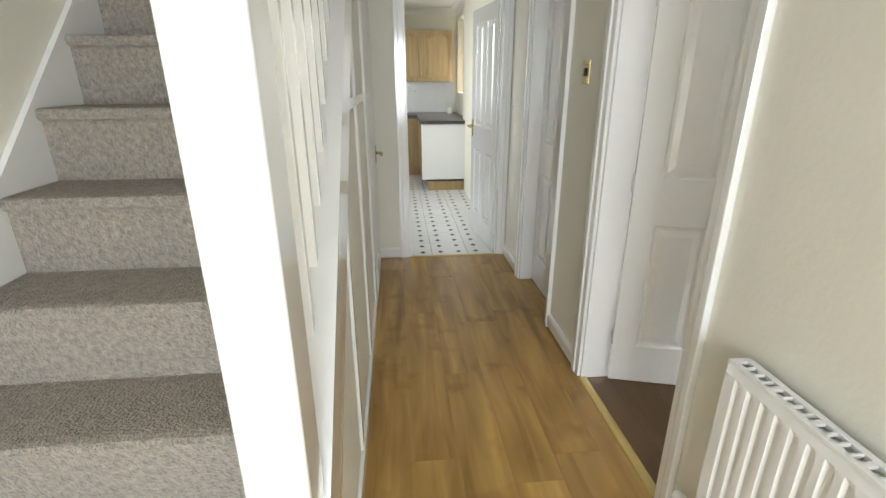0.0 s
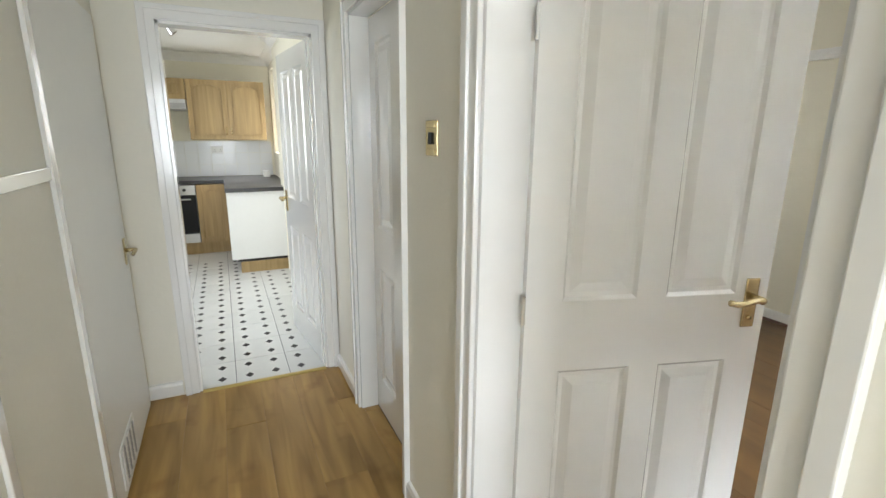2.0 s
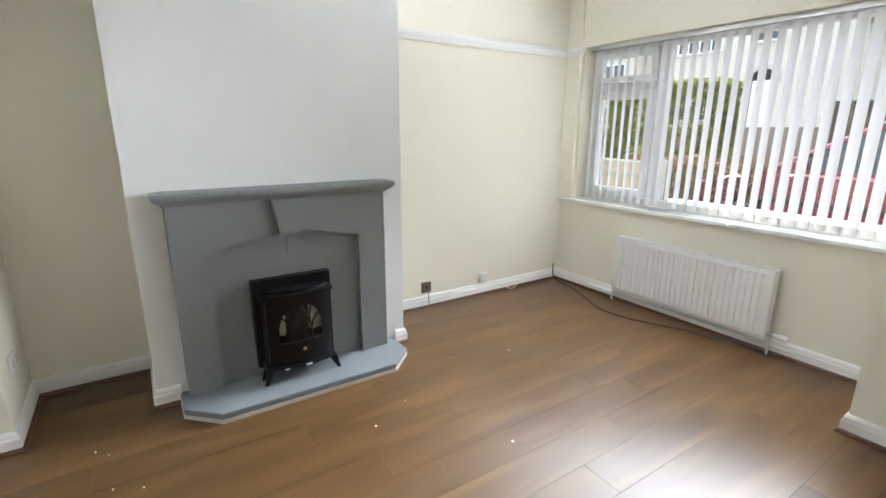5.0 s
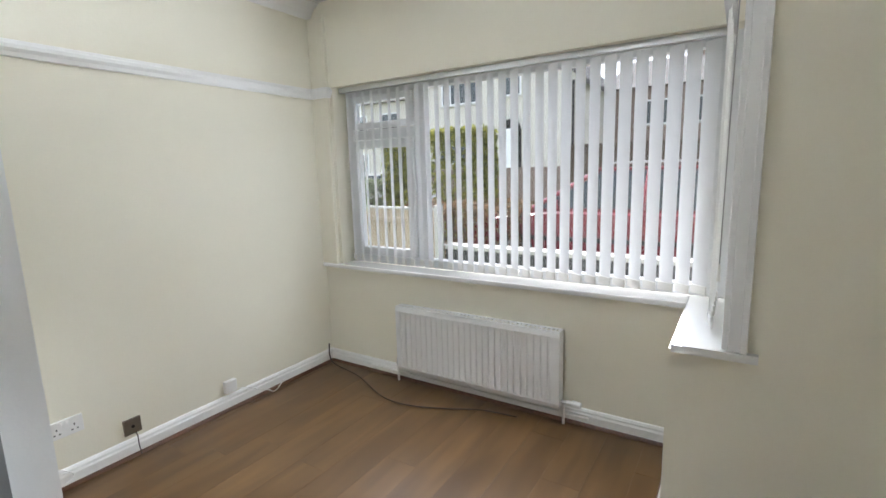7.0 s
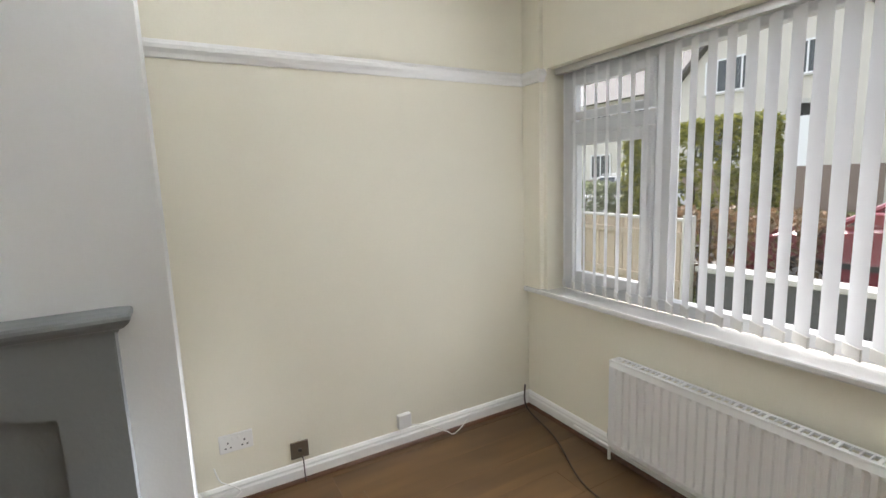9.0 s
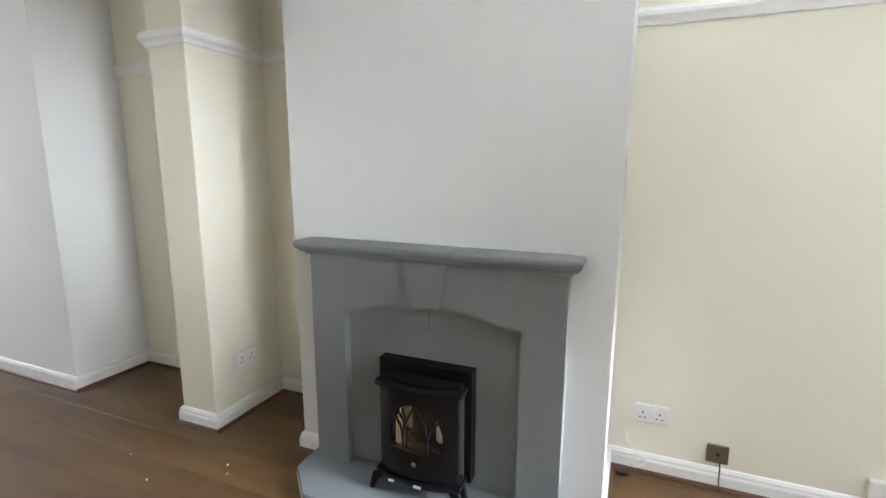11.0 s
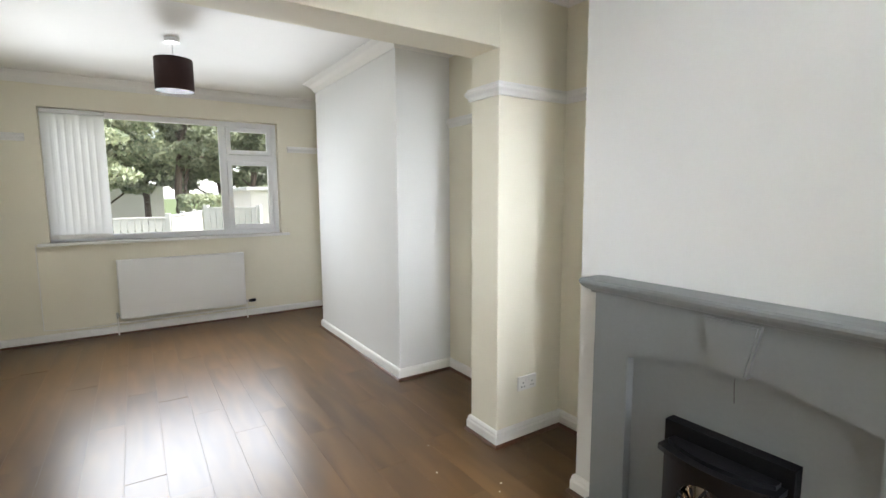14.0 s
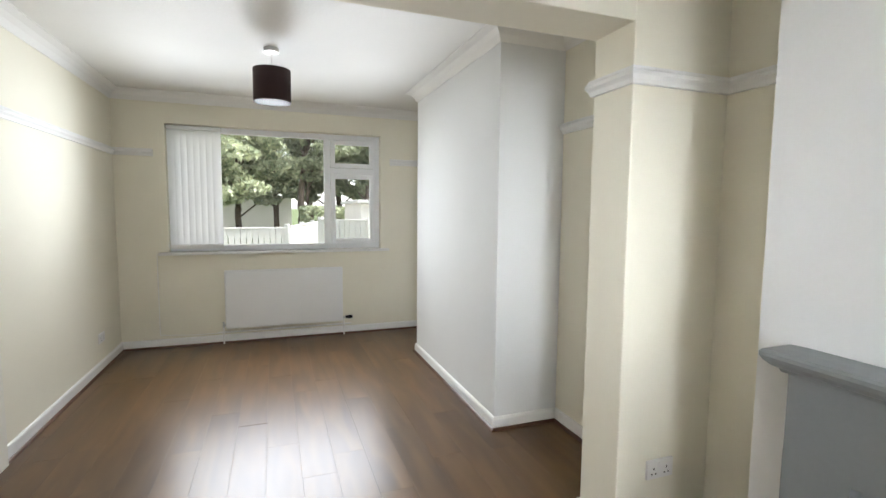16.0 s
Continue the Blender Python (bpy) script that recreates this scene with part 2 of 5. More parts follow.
SLAT_CLOTH = cloth_translucent("blind_fabric", (0.88, 0.885, 0.89), 0.7)
SHADE_CLOTH = paint("brown_drum_shade", (0.028, 0.010, 0.009), 0.8, 300, 0.4, 0.15)
DIFFUSER = paint("shade_lining", (0.06, 0.05, 0.045), 0.7, 60, 0.05, 0.05)
GLASS = glass("window_glass")
FLAME_SCREEN = paint("stove_flame_screen", (0.6, 0.57, 0.5), 0.6, 25, 0.1, 0.25)
FROSTED = glass("stove_glass", (0.9, 0.89, 0.86), 0.06)


def carpet_material():
    m = paint("beige_carpet", (0.36, 0.315, 0.26), 0.95, 150, 1.0, 0.34, mottle=70, spec=0.1)
    m.node_tree.nodes["Principled BSDF"].inputs["Sheen Weight"].default_value = 0.3
    for n in m.node_tree.nodes:
        if n.type == "BUMP":
            n.inputs["Distance"].default_value = 0.02
    return m


CARPET = carpet_material()


# ---- mesh helpers ----
def box(bm, x0, x1, y0, y1, z0, z1, bevel=0.0):
    m = Matrix.Translation(((x0 + x1) / 2, (y0 + y1) / 2, (z0 + z1) / 2)) @ Matrix.Diagonal((abs(x1 - x0), abs(y1 - y0), abs(z1 - z0), 1))
    vs = bmesh.ops.create_cube(bm, size=1, matrix=m)["verts"]
    if bevel:
        es = list({e for v in vs for e in v.link_edges})
        bmesh.ops.bevel(bm, geom=es, offset=bevel, segments=2, profile=0.5, affect="EDGES")
    return bm


def boxed(x0, x1, y0, y1, z0, z1, bevel=0.0):
    return box(bmesh.new(), x0, x1, y0, y1, z0, z1, bevel)


def cyl(bm, p, q, r, r2=None, seg=20):
    p, q = Vector(p), Vector(q)
    m = Matrix.Translation((p + q) / 2) @ (q - p).to_track_quat("Z", "Y").to_matrix().to_4x4()
    bmesh.ops.create_cone(bm, cap_ends=True, segments=seg, radius1=r, radius2=r if r2 is None else r2, depth=(q - p).length, matrix=m)
    return bm


def prism(bm, pts, a, b, axis):
    """Extrude a polygon of 2D points from a to b along an axis; points are in the other two axes, in order."""
    def p3(p, d):
        return {"x": (d, p[0], p[1]), "y": (p[0], d, p[1]), "z": (p[0], p[1], d)}[axis]
    va, vb = [bm.verts.new(p3(p, a)) for p in pts], [bm.verts.new(p3(p, b)) for p in pts]
    n = len(pts)
    faces = [bm.faces.new(va), bm.faces.new(vb)] + [bm.faces.new((va[i], va[(i + 1) % n], vb[(i + 1) % n], vb[i])) for i in range(n)]
    bmesh.ops.recalc_face_normals(bm, faces=faces)
    return bm


def sweep(bm, path, profile):
    """Mitred moulding along a plan polyline; the room lies to the left. profile: closed (offset into room, z)."""
    rings, n = [], len(path)
    for i, p in enumerate(path):
        p = Vector(p)
        dirs = []
        if i > 0:
            dirs.append((p - Vector(path[i - 1])).normalized())
        if i < n - 1:
            dirs.append((Vector(path[i + 1]) - p).normalized())
        normals = [Vector((-d.y, d.x)) for d in dirs]
        mid = sum(normals, Vector((0, 0)))
        mid = mid / max(mid.length_squared, 1e-6) * len(normals) if len(normals) == 1 else mid * (2 / max(mid.length_squared, 1e-6))
        rings.append([bm.verts.new((p.x + mid.x * o, p.y + mid.y * o, z)) for o, z in profile])
    k = len(profile)
    faces = []
    for a, b in zip(rings, rings[1:]):
        faces += [bm.faces.new((a[j], a[(j + 1) % k], b[(j + 1) % k], b[j])) for j in range(k)]
    faces += [bm.faces.new(rings[0]), bm.faces.new(rings[-1])]
    bmesh.ops.recalc_face_normals(bm, faces=faces)
    return bm


def tube(bm, pts, r, seg=8):
    """A round cable along points."""
    rings = []
    pts = [Vector(p) for p in pts]
    for i, p in enumerate(pts):
        d = (pts[min(i + 1, len(pts) - 1)] - pts[max(i - 1, 0)]).normalized()
        q = d.to_track_quat("Z", "Y").to_matrix()
        rings.append([bm.verts.new(p + q @ Vector((math.cos(2 * math.pi * k / seg) * r, math.sin(2 * math.pi * k / seg) * r, 0))) for k in range(seg)])
    for a, b in zip(rings, rings[1:]):
        for k in range(seg):
            bm.faces.new((a[k], a[(k + 1) % seg], b[(k + 1) % seg], b[k]))
    bm.faces.new(rings[0]), bm.faces.new(rings[-1])
    bmesh.ops.recalc_face_normals(bm, faces=bm.faces[:])
    return bm


def smooth_path(pts, steps=8):
    """Catmull-Rom through points."""
    p = [Vector(v) for v in pts]
    p = [p[0] * 2 - p[1]] + p + [p[-1] * 2 - p[-2]]
    out = []
    for a, b, c, d in zip(p, p[1:], p[2:], p[3:]):
        for s in range(steps):
            t = s / steps
            out.append(0.5 * ((2 * b) + (c - a) * t + (2 * a - 5 * b + 4 * c - d) * t * t + (3 * b - a - 3 * c + d) * t ** 3))
    return out + [p[-2]]


def smooth(ob):
    for f in ob.data.polygons:
        f.use_smooth = True
    return ob


def mesh_of(name, bm, material):
    me = bpy.data.meshes.new(name)
    bm.to_mesh(me)
    bm.free()
    me.materials.append(material)
    return me


def part(name, bm, material, parent, label=""):
    ob = new(name, mesh_of(name, bm, material))
    ob.parent = parent
    return tagged(ob, label)


def solid(name, bm, material, label="", category="", group="", kind=""):
    return tagged(new(name, mesh_of(name, bm, material)), label, category, group, kind)


def base(name, at, label, category, group="", kind=""):
    ob = new(name)
    ob.empty_display_size = 0.1
    ob.matrix_world = at if isinstance(at, Matrix) else Matrix.Translation(at)
    return tagged(ob, label, category, group, kind)


def wall(name, bm, material, label):
    return solid(name, bm, material, label, "wall", kind="structure")


# ---- structure: shells ----
PIER, BREAST = 3.83, 3.836
WEST, WEST_B, EAST, EAST_B, BACK, FRONT, BAY = 1.05, 0.945, 4.35, 4.32, 6.15, -1.19, -1.82
HALL_L, HALL_R, HALL_END, PORCH = -0.15, 0.91, 3.735, -2.5
TOP, HTOP, KTOP, OUT = 2.66, 2.5, 2.42, 0.28

# east party wall, chimney breasts, pilaster and beam
wall("wall_east", boxed(EAST, EAST + 0.25, BAY - 0.2, BACK + 0.3, -0.1, 3.0), CREAM, "cream painted plaster party wall")
wall("wall_east_back_alcove", box(boxed(EAST_B, EAST, 2.37, 3.33, 0, TOP), EAST_B, EAST, 5.17, BACK, 0, TOP), CREAM, "cream painted alcove wall")
wall("chimney_breast_1", boxed(3.88, EAST, 0.125, 1.57, 0, TOP), GREYWHITE, "pale grey painted chimney breast")
wall("chimney_breast_2", boxed(BREAST, EAST_B, 3.33, 5.17, 0, TOP), GREYWHITE, "pale grey painted chimney breast without a fireplace")
wall("pilaster", boxed(PIER, EAST, 2.12, 2.37, 0, TOP, 0.006), CREAM, "cream painted wall pier beside the room opening")
wall("beam", boxed(WEST - 0.1, PIER, 2.12, 2.37, 2.256, TOP, 0.004), CREAM, "cream boxed beam over the opening between rooms")

wall("corner_boxing", boxed(4.2, EAST, BAY, BAY + 0.03, 0.8, TOP - 0.1, 0.003), CREAM, "cream boxed pipe column in the bay corner")

# back wall with window opening
WX0, WX1, WZ0, WZ1 = 1.41, 3.67, 1.015, 2.35
bm = bmesh.new()
box(bm, WEST_B - 0.02, WX0, BACK, BACK + OUT, 0, 3.0), box(bm, WX1, EAST_B + 0.03, BACK, BACK + OUT, 0, 3.0)
box(bm, WX0, WX1, BACK, BACK + OUT, 0, WZ0), box(bm, WX0, WX1, BACK, BACK + OUT, WZ1, 3.0)
wall("wall_back", bm, CREAM, "cream painted back wall with a wide window opening")

# wall between hall and lounge, with two door openings
bm = bmesh.new()
for y0, y1, z0, z1 in ((FRONT, 1.19, 0, 3.0), (1.19, 1.95, 2.0, 3.0), (1.95, 2.47, 0, 3.0), (2.47, 3.2, 2.0, 3.0), (3.2, 3.3, 0, 3.0)):
    box(bm, HALL_R + 0.07, WEST, y0, y1, z0, z1)
box(bm, HALL_R + 0.014, WEST_B, 3.3, BACK, 0, 3.0)
wall("wall_hall_lounge", bm, CREAM, "cream painted partition wall of the lounge")
bm = bmesh.new()
for y0, y1, z0, z1 in ((PORCH, 1.19, 0, 3.0), (1.19, 1.95, 2.0, 3.0), (1.95, 2.47, 0, 3.0), (2.47, 3.2, 2.0, 3.0), (3.2, HALL_END, 0, 3.0)):
    box(bm, HALL_R, HALL_R + (0.07 if y0 < 3.1 else 0.014), y0, y1, z0, z1)
wall("wall_hall_east", bm, HALL_CREAM, "cream textured hall wall")

# hall end wall with the kitchen doorway
KX0, KX1 = 0.095, 0.841
bm = bmesh.new()
box(bm, -1.2, KX0, HALL_END, HALL_END + 0.1, 0, 3.0), box(bm, KX1, HALL_R + 0.07, HALL_END, HALL_END + 0.1, 0, 3.0), box(bm, KX0, KX1, HALL_END, HALL_END + 0.1, 1.995, 3.0)
wall("wall_hall_end", bm, HALL_CREAM, "cream hall end wall with the kitchen doorway")

# stair side wall and the front wall of the hall
wall("wall_stair", boxed(-1.15, -0.93, PORCH, HALL_END, 0, 4.6), HALL_CREAM, "cream textured wall beside the stairs")
bm = bmesh.new()
box(bm, -1.15, -0.75, PORCH - 0.15, PORCH, 0, 4.6), box(bm, 0.75, HALL_R + 0.07, PORCH - 0.15, PORCH, 0, 3.0), box(bm, -0.75, 0.75, PORCH - 0.15, PORCH, 2.2, 4.6)
wall("wall_hall_front", bm, HALL_CREAM, "cream hall wall around the front door")

# bay: low walls, lintel, return; main front wall
BX0, BX1, BZ0, BZ1 = 1.72, 4.17, 0.77, 2.08
bm = bmesh.new()
box(bm, 1.85, EAST, BAY - 0.25, BAY, 0, BZ0)
box(bm, 1.55, 1.85, BAY - 0.25, FRONT - 0.004, 0, BZ0)
box(bm, 1.5, EAST, BAY - 0.25, BAY, BZ1, 3.0)
box(bm, BX1, EAST, BAY - 0.25, BAY, BZ0, BZ1)
wall("wall_bay", bm, CREAM, "cream painted bay wall below and above the window")
bm = bmesh.new()
box(bm, WEST - 0.1, 1.66, FRONT - 0.28, FRONT, 0, 3.0)
box(bm, 1.66, 1.85, FRONT - 0.1, FRONT - 0.002, 0, BZ0 - 0.002)
box(bm, 1.5, 1.62, BAY, FRONT - 0.28, BZ1, 3.0)
wall("wall_front", bm, CREAM, "cream painted front wall beside the bay")

# kitchen shell
bm = bmesh.new()
box(bm, HALL_R, HALL_R + 0.013, HALL_END + 0.1, BACK + 0.284, 0, 2.7)
for y0, y1, z0, z1 in ((BACK + 0.284, 6.88, 0, 2.7), (6.88, 7.75, 0, 1.22), (6.88, 7.75, 2.25, 2.7), (7.75, 8.0, 0, 2.7)):
    box(bm, 1.0, 1.0 + (0.05 if y0 < 6.5 else 0.25), y0, y1, z0, z1)
wall("wall_kitchen_east", bm, CREAM, "pale kitchen wall with a window opening")
wall("wall_kitchen_back", boxed(-1.3, 1.0, 7.87, 8.05, 0, 2.7), CREAM, "pale kitchen back wall")
# the opening from y 4.5 to 6.1 is unseen, added for the side lamp
wall("wall_kitchen_west", box(box(box(boxed(-1.35, -1.2, HALL_END, 4.5, 0, 2.7), -1.35, -1.2, 6.1, 8.05, 0, 2.7), -1.35, -1.2, 4.5, 6.1, 0, 1.0), -1.35, -1.2, 4.5, 6.1, 2.2, 2.7), CREAM, "pale kitchen side wall")

# ceilings
solid("ceiling", box(boxed(WEST_B, EAST, 2.236, BACK, TOP, TOP + 0.1), WEST, EAST, BAY, 2.236, TOP, TOP + 0.1), CEILING, "white textured lounge ceiling", "ceiling", kind="structure")
solid("ceiling_hall", boxed(-0.2, HALL_R, PORCH, HALL_END, HTOP, HTOP + 0.1), CEILING, "white hall ceiling", "ceiling", kind="structure")
solid("ceiling_stair", boxed(-1.15, -0.2, PORCH, HALL_END, 4.5, 4.6), CEILING, "white ceiling above the stairs", "ceiling", kind="structure")
solid("ceiling_kitchen", box(boxed(-1.3, HALL_R, HALL_END + 0.1, BACK + 0.29, KTOP, KTOP + 0.1), -1.3, 1.0, BACK + 0.29, 7.9, KTOP, KTOP + 0.1), CEILING, "white kitchen ceiling", "ceiling", kind="structure")
wall("wall_stair_upper", boxed(-0.26, -0.2, PORCH, HALL_END, HTOP + 0.1, 4.5), HALL_CREAM, "cream wall above the hall ceiling")

# floor bases
floor_lounge = solid("floor", box(boxed(WEST_B - 0.05, EAST, 1.19, BACK, -0.06, -0.012), WEST, EAST, BAY, 1.19, -0.06, -0.012), DARK, "dark walnut laminate plank floor, glossy", "floor", kind="structure")
floor_hall = solid("floor_hall", box(boxed(-0.93, 0.921, PORCH, 1.95, -0.06, -0.012), -0.93, 1.0, 1.95, HALL_END, -0.06, -0.012), OAK, "yellow oak laminate plank floor", "floor", kind="structure")
floor_kitchen = solid("floor_kitchen", boxed(-1.25, 1.0, HALL_END, 7.9, -0.06, -0.004), GROUT, "white kitchen tile floor with small black diamond insets", "floor", kind="structure")

# ---- mouldings ----
SKIRT = [(0, 0.018), (0.02, 0.018), (0.02, 0.062), (0.015, 0.073), (0.015, 0.083), (0.008, 0.095), (0, 0.098)]
SKIRT_B = [(0, 0.018), (0.018, 0.018), (0.018, 0.074), (0.012, 0.088), (0, 0.092)]
QUAD = [(0, 0), (0.034, 0), (0.034, 0.004), (0.028, 0.014), (0.02, 0.019), (0, 0.02)]
RAIL = [(0, 2.01), (0.012, 2.012), (0.018, 2.03), (0.03, 2.045), (0.03, 2.06), (0.022, 2.068), (0.018, 2.08), (0, 2.085)]
COVE = [(0, TOP - 0.1), (0.008, TOP - 0.1), (0.03, TOP - 0.058), (0.058, TOP - 0.03), (0.1, TOP - 0.008), (0.1, TOP), (0, TOP)]


def run(name, path, profile, material, label, category):
    return solid(name, sweep(bmesh.new(), path, profile), material, label, category, kind="structure")


front_runs = [[(1.62, FRONT), (1.85, FRONT), (1.85, BAY), (EAST, BAY), (EAST, 0.125), (3.88, 0.125), (3.88, 0.19)],
              [(3.88, 1.46), (3.88, 1.57), (EAST, 1.57), (EAST, 2.12), (PIER, 2.12), (PIER, 2.37), (3.95, 2.37)],
              [(WEST, 1.12), (WEST, FRONT), (1.62, FRONT)]]
back_runs = [[(3.95, 2.37), (EAST_B, 2.37), (EAST_B, 3.33), (BREAST, 3.33), (BREAST, 5.17), (EAST_B, 5.17), (EAST_B, BACK), (WEST_B, BACK), (WEST_B, 3.32)]]
for r in front_runs:
    run("baseboard", r, SKIRT, SATIN, "white stepped skirting board", "skirting")
    run("trim", r, [(o + 0.0005, z) for o, z in QUAD], BEADING, "dark walnut floor beading", "beading")
for r in back_runs:
    run("baseboard", r, SKIRT_B, SATIN, "white skirting board", "skirting")
    run("trim", r, QUAD, BEADING, "dark walnut floor beading", "beading")
for r in ([(4.2, BAY), (4.2, BAY + 0.03), (EAST, BAY + 0.03), (EAST, 0.125)], [(EAST, 1.57), (EAST, 2.12), (PIER, 2.12), (PIER, 2.37), (EAST_B, 2.37), (EAST_B, 3.33)],
          [(EAST_B, 5.17), (EAST_B, BACK), (3.78, BACK)], [(1.3, BACK), (WEST_B, BACK), (WEST_B, 3.32)]):
    run("picture_rail", r, RAIL, SATIN, "white moulded picture rail", "picture rail")
run("coving", [(EAST, BAY), (EAST, 0.125), (3.88, 0.125), (3.88, 1.57), (EAST, 1.57), (EAST, 2.12), (WEST, 2.12), (WEST, FRONT), (1.62, FRONT)], COVE, CEILING, "white plaster coving", "coving")
run("coving", [(EAST_B, 2.37), (EAST_B, 3.33), (BREAST, 3.33), (BREAST, 5.17), (EAST_B, 5.17), (EAST_B, BACK), (WEST_B, BACK), (WEST_B, 3.3), (WEST, 3.3), (WEST, 2.37), (PIER, 2.37)], COVE, CEILING, "white plaster coving", "coving")
for r in ([(HALL_R, 2.01), (HALL_R, 2.46)], [(HALL_R, 3.245), (HALL_R, HALL_END), (0.905, HALL_END)], [(HALL_R, -2.4), (HALL_R, 1.13)]):
    run("baseboard", r, SKIRT_B, GLOSS, "white gloss hall skirting board", "skirting")
run("baseboard", [(0.02, HALL_END), (HALL_L, HALL_END)], SKIRT_B, GLOSS, "white gloss hall skirting board", "skirting")
run("coving", [(-1.2, HALL_END + 0.1), (HALL_R, HALL_END + 0.1), (HALL_R, BACK + 0.284), (1.0, BACK + 0.284), (1.0, 7.87), (-1.2, 7.87)], [(o, z - TOP + KTOP) for o, z in COVE], CEILING, "white kitchen coving", "coving")


# ---- doors ----
def panel_door(name, at, w, label, panels, handle_side=1, h=1.975, hinge=True, handle_z=0.99, handle_sides=(-1, 1)):
    """Moulded panel door: local x runs from the hinge, y is the thickness. panels: (x0, x1, z0, z1)."""
    d = base(name, at, label, "door", kind="structure")
    t = 0.02
    bm = bmesh.new()
    xs = sorted({0.0, w, *[p[0] for p in panels], *[p[1] for p in panels]})
    zs = sorted({0.006, h, *[p[2] for p in panels], *[p[3] for p in panels]})
    for i in range(len(xs) - 1):
        for k in range(len(zs) - 1):
            cx, cz = (xs[i] + xs[i + 1]) / 2, (zs[k] + zs[k + 1]) / 2
            if not any(p[0] < cx < p[1] and p[2] < cz < p[3] for p in panels):
                box(bm, xs[i], xs[i + 1], -t, t, zs[k], zs[k + 1])
    bmesh.ops.remove_doubles(bm, verts=bm.verts[:], dist=1e-5)
    dup = [f for f in bm.faces if sum(1 for g in bm.faces if g is not f and (g.calc_center_median() - f.calc_center_median()).length < 1e-5)]
    bmesh.ops.delete(bm, geom=dup, context="FACES_ONLY")
    part("leaf", bm, GLOSS, d)
    for x0, x1, z0, z1 in panels:
        bm = bmesh.new()
        for s in (-1, 1):
            rings = []
            for inset, dep in ((0, t), (0.010, t - 0.009), (0.022, t - 0.010), (0.05, t - 0.003)):
                rings.append([bm.verts.new((x, s * dep, z)) for x, z in ((x0 + inset, z0 + inset), (x1 - inset, z0 + inset), (x1 - inset, z1 - inset), (x0 + inset, z1 - inset))])
            for a, b in zip(rings, rings[1:]):
                for k in range(4):
                    bm.faces.new((a[k], a[(k + 1) % 4], b[(k + 1) % 4], b[k]))
            bm.faces.new(rings[-1])
        bmesh.ops.recalc_face_normals(bm, faces=bm.faces[:])
        part("door_panel", bm, GLOSS, d)
    hx = w - 0.055
    for s in handle_sides:
        bm = box(bmesh.new(), hx - 0.021, hx + 0.021, s * t, s * (t + 0.007), handle_z - 0.075, handle_z + 0.075, 0.003)
        plate = part("handle_plate", bm, BRASS, d, "brass lever plate")
        bm = cyl(bmesh.new(), (hx, s * (t + 0.006), handle_z + 0.02), (hx, s * (t + 0.05), handle_z + 0.02), 0.011)
        tube(bm, smooth_path([(hx + 0.005, s * (t + 0.048), handle_z + 0.02), (hx - 0.03, s * (t + 0.052), handle_z + 0.024), (hx - 0.07, s * (t + 0.05), handle_z + 0.014), (hx - 0.105, s * (t + 0.05), handle_z + 0.02)], 5), 0.009, 10)
        cyl(bm, (hx, s * (t + 0.006), handle_z - 0.045), (hx, s * (t + 0.011), handle_z - 0.045), 0.007)
        smooth(part("lever", bm, BRASS, plate, "brass lever handle"))
    if hinge:
        for z in (0.25, 1.0, 1.72):
            part("hinge", cyl(bmesh.new(), (-0.006, -t - 0.002, z - 0.04), (-0.006, -t - 0.002, z + 0.04), 0.006, seg=10), STEEL, d)
    return d


FOUR = [(0.105, 0.325, 0.2, 0.812), (0.415, 0.635, 0.2, 0.812), (0.105, 0.325, 1.02, 1.86), (0.415, 0.635, 1.02, 1.86)]
panel_door("door_1", pose(1.045, 1.925, 0, 0, 0, -15.8), 0.74, "white gloss four-panel lounge door standing open", FOUR)
panel_door("door_2", pose(KX1 - 0.005, HALL_END + 0.075, 0, 0, 0, 96.5), 0.725, "white gloss four-panel kitchen door standing open", [(0.1, 0.32, 0.2, 0.812), (0.41, 0.63, 0.2, 0.812), (0.1, 0.32, 1.02, 1.86), (0.41, 0.63, 1.02, 1.86)])
panel_door("door_3", pose(1.02, 3.195, 0, 0, 0, -90), 0.72, "white gloss panel door closed in the hall", [(0.1, 0.315, 0.2, 0.812), (0.405, 0.62, 0.2, 0.812), (0.1, 0.315, 1.02, 1.86), (0.405, 0.62, 1.02, 1.86)], hinge=False, handle_sides=())


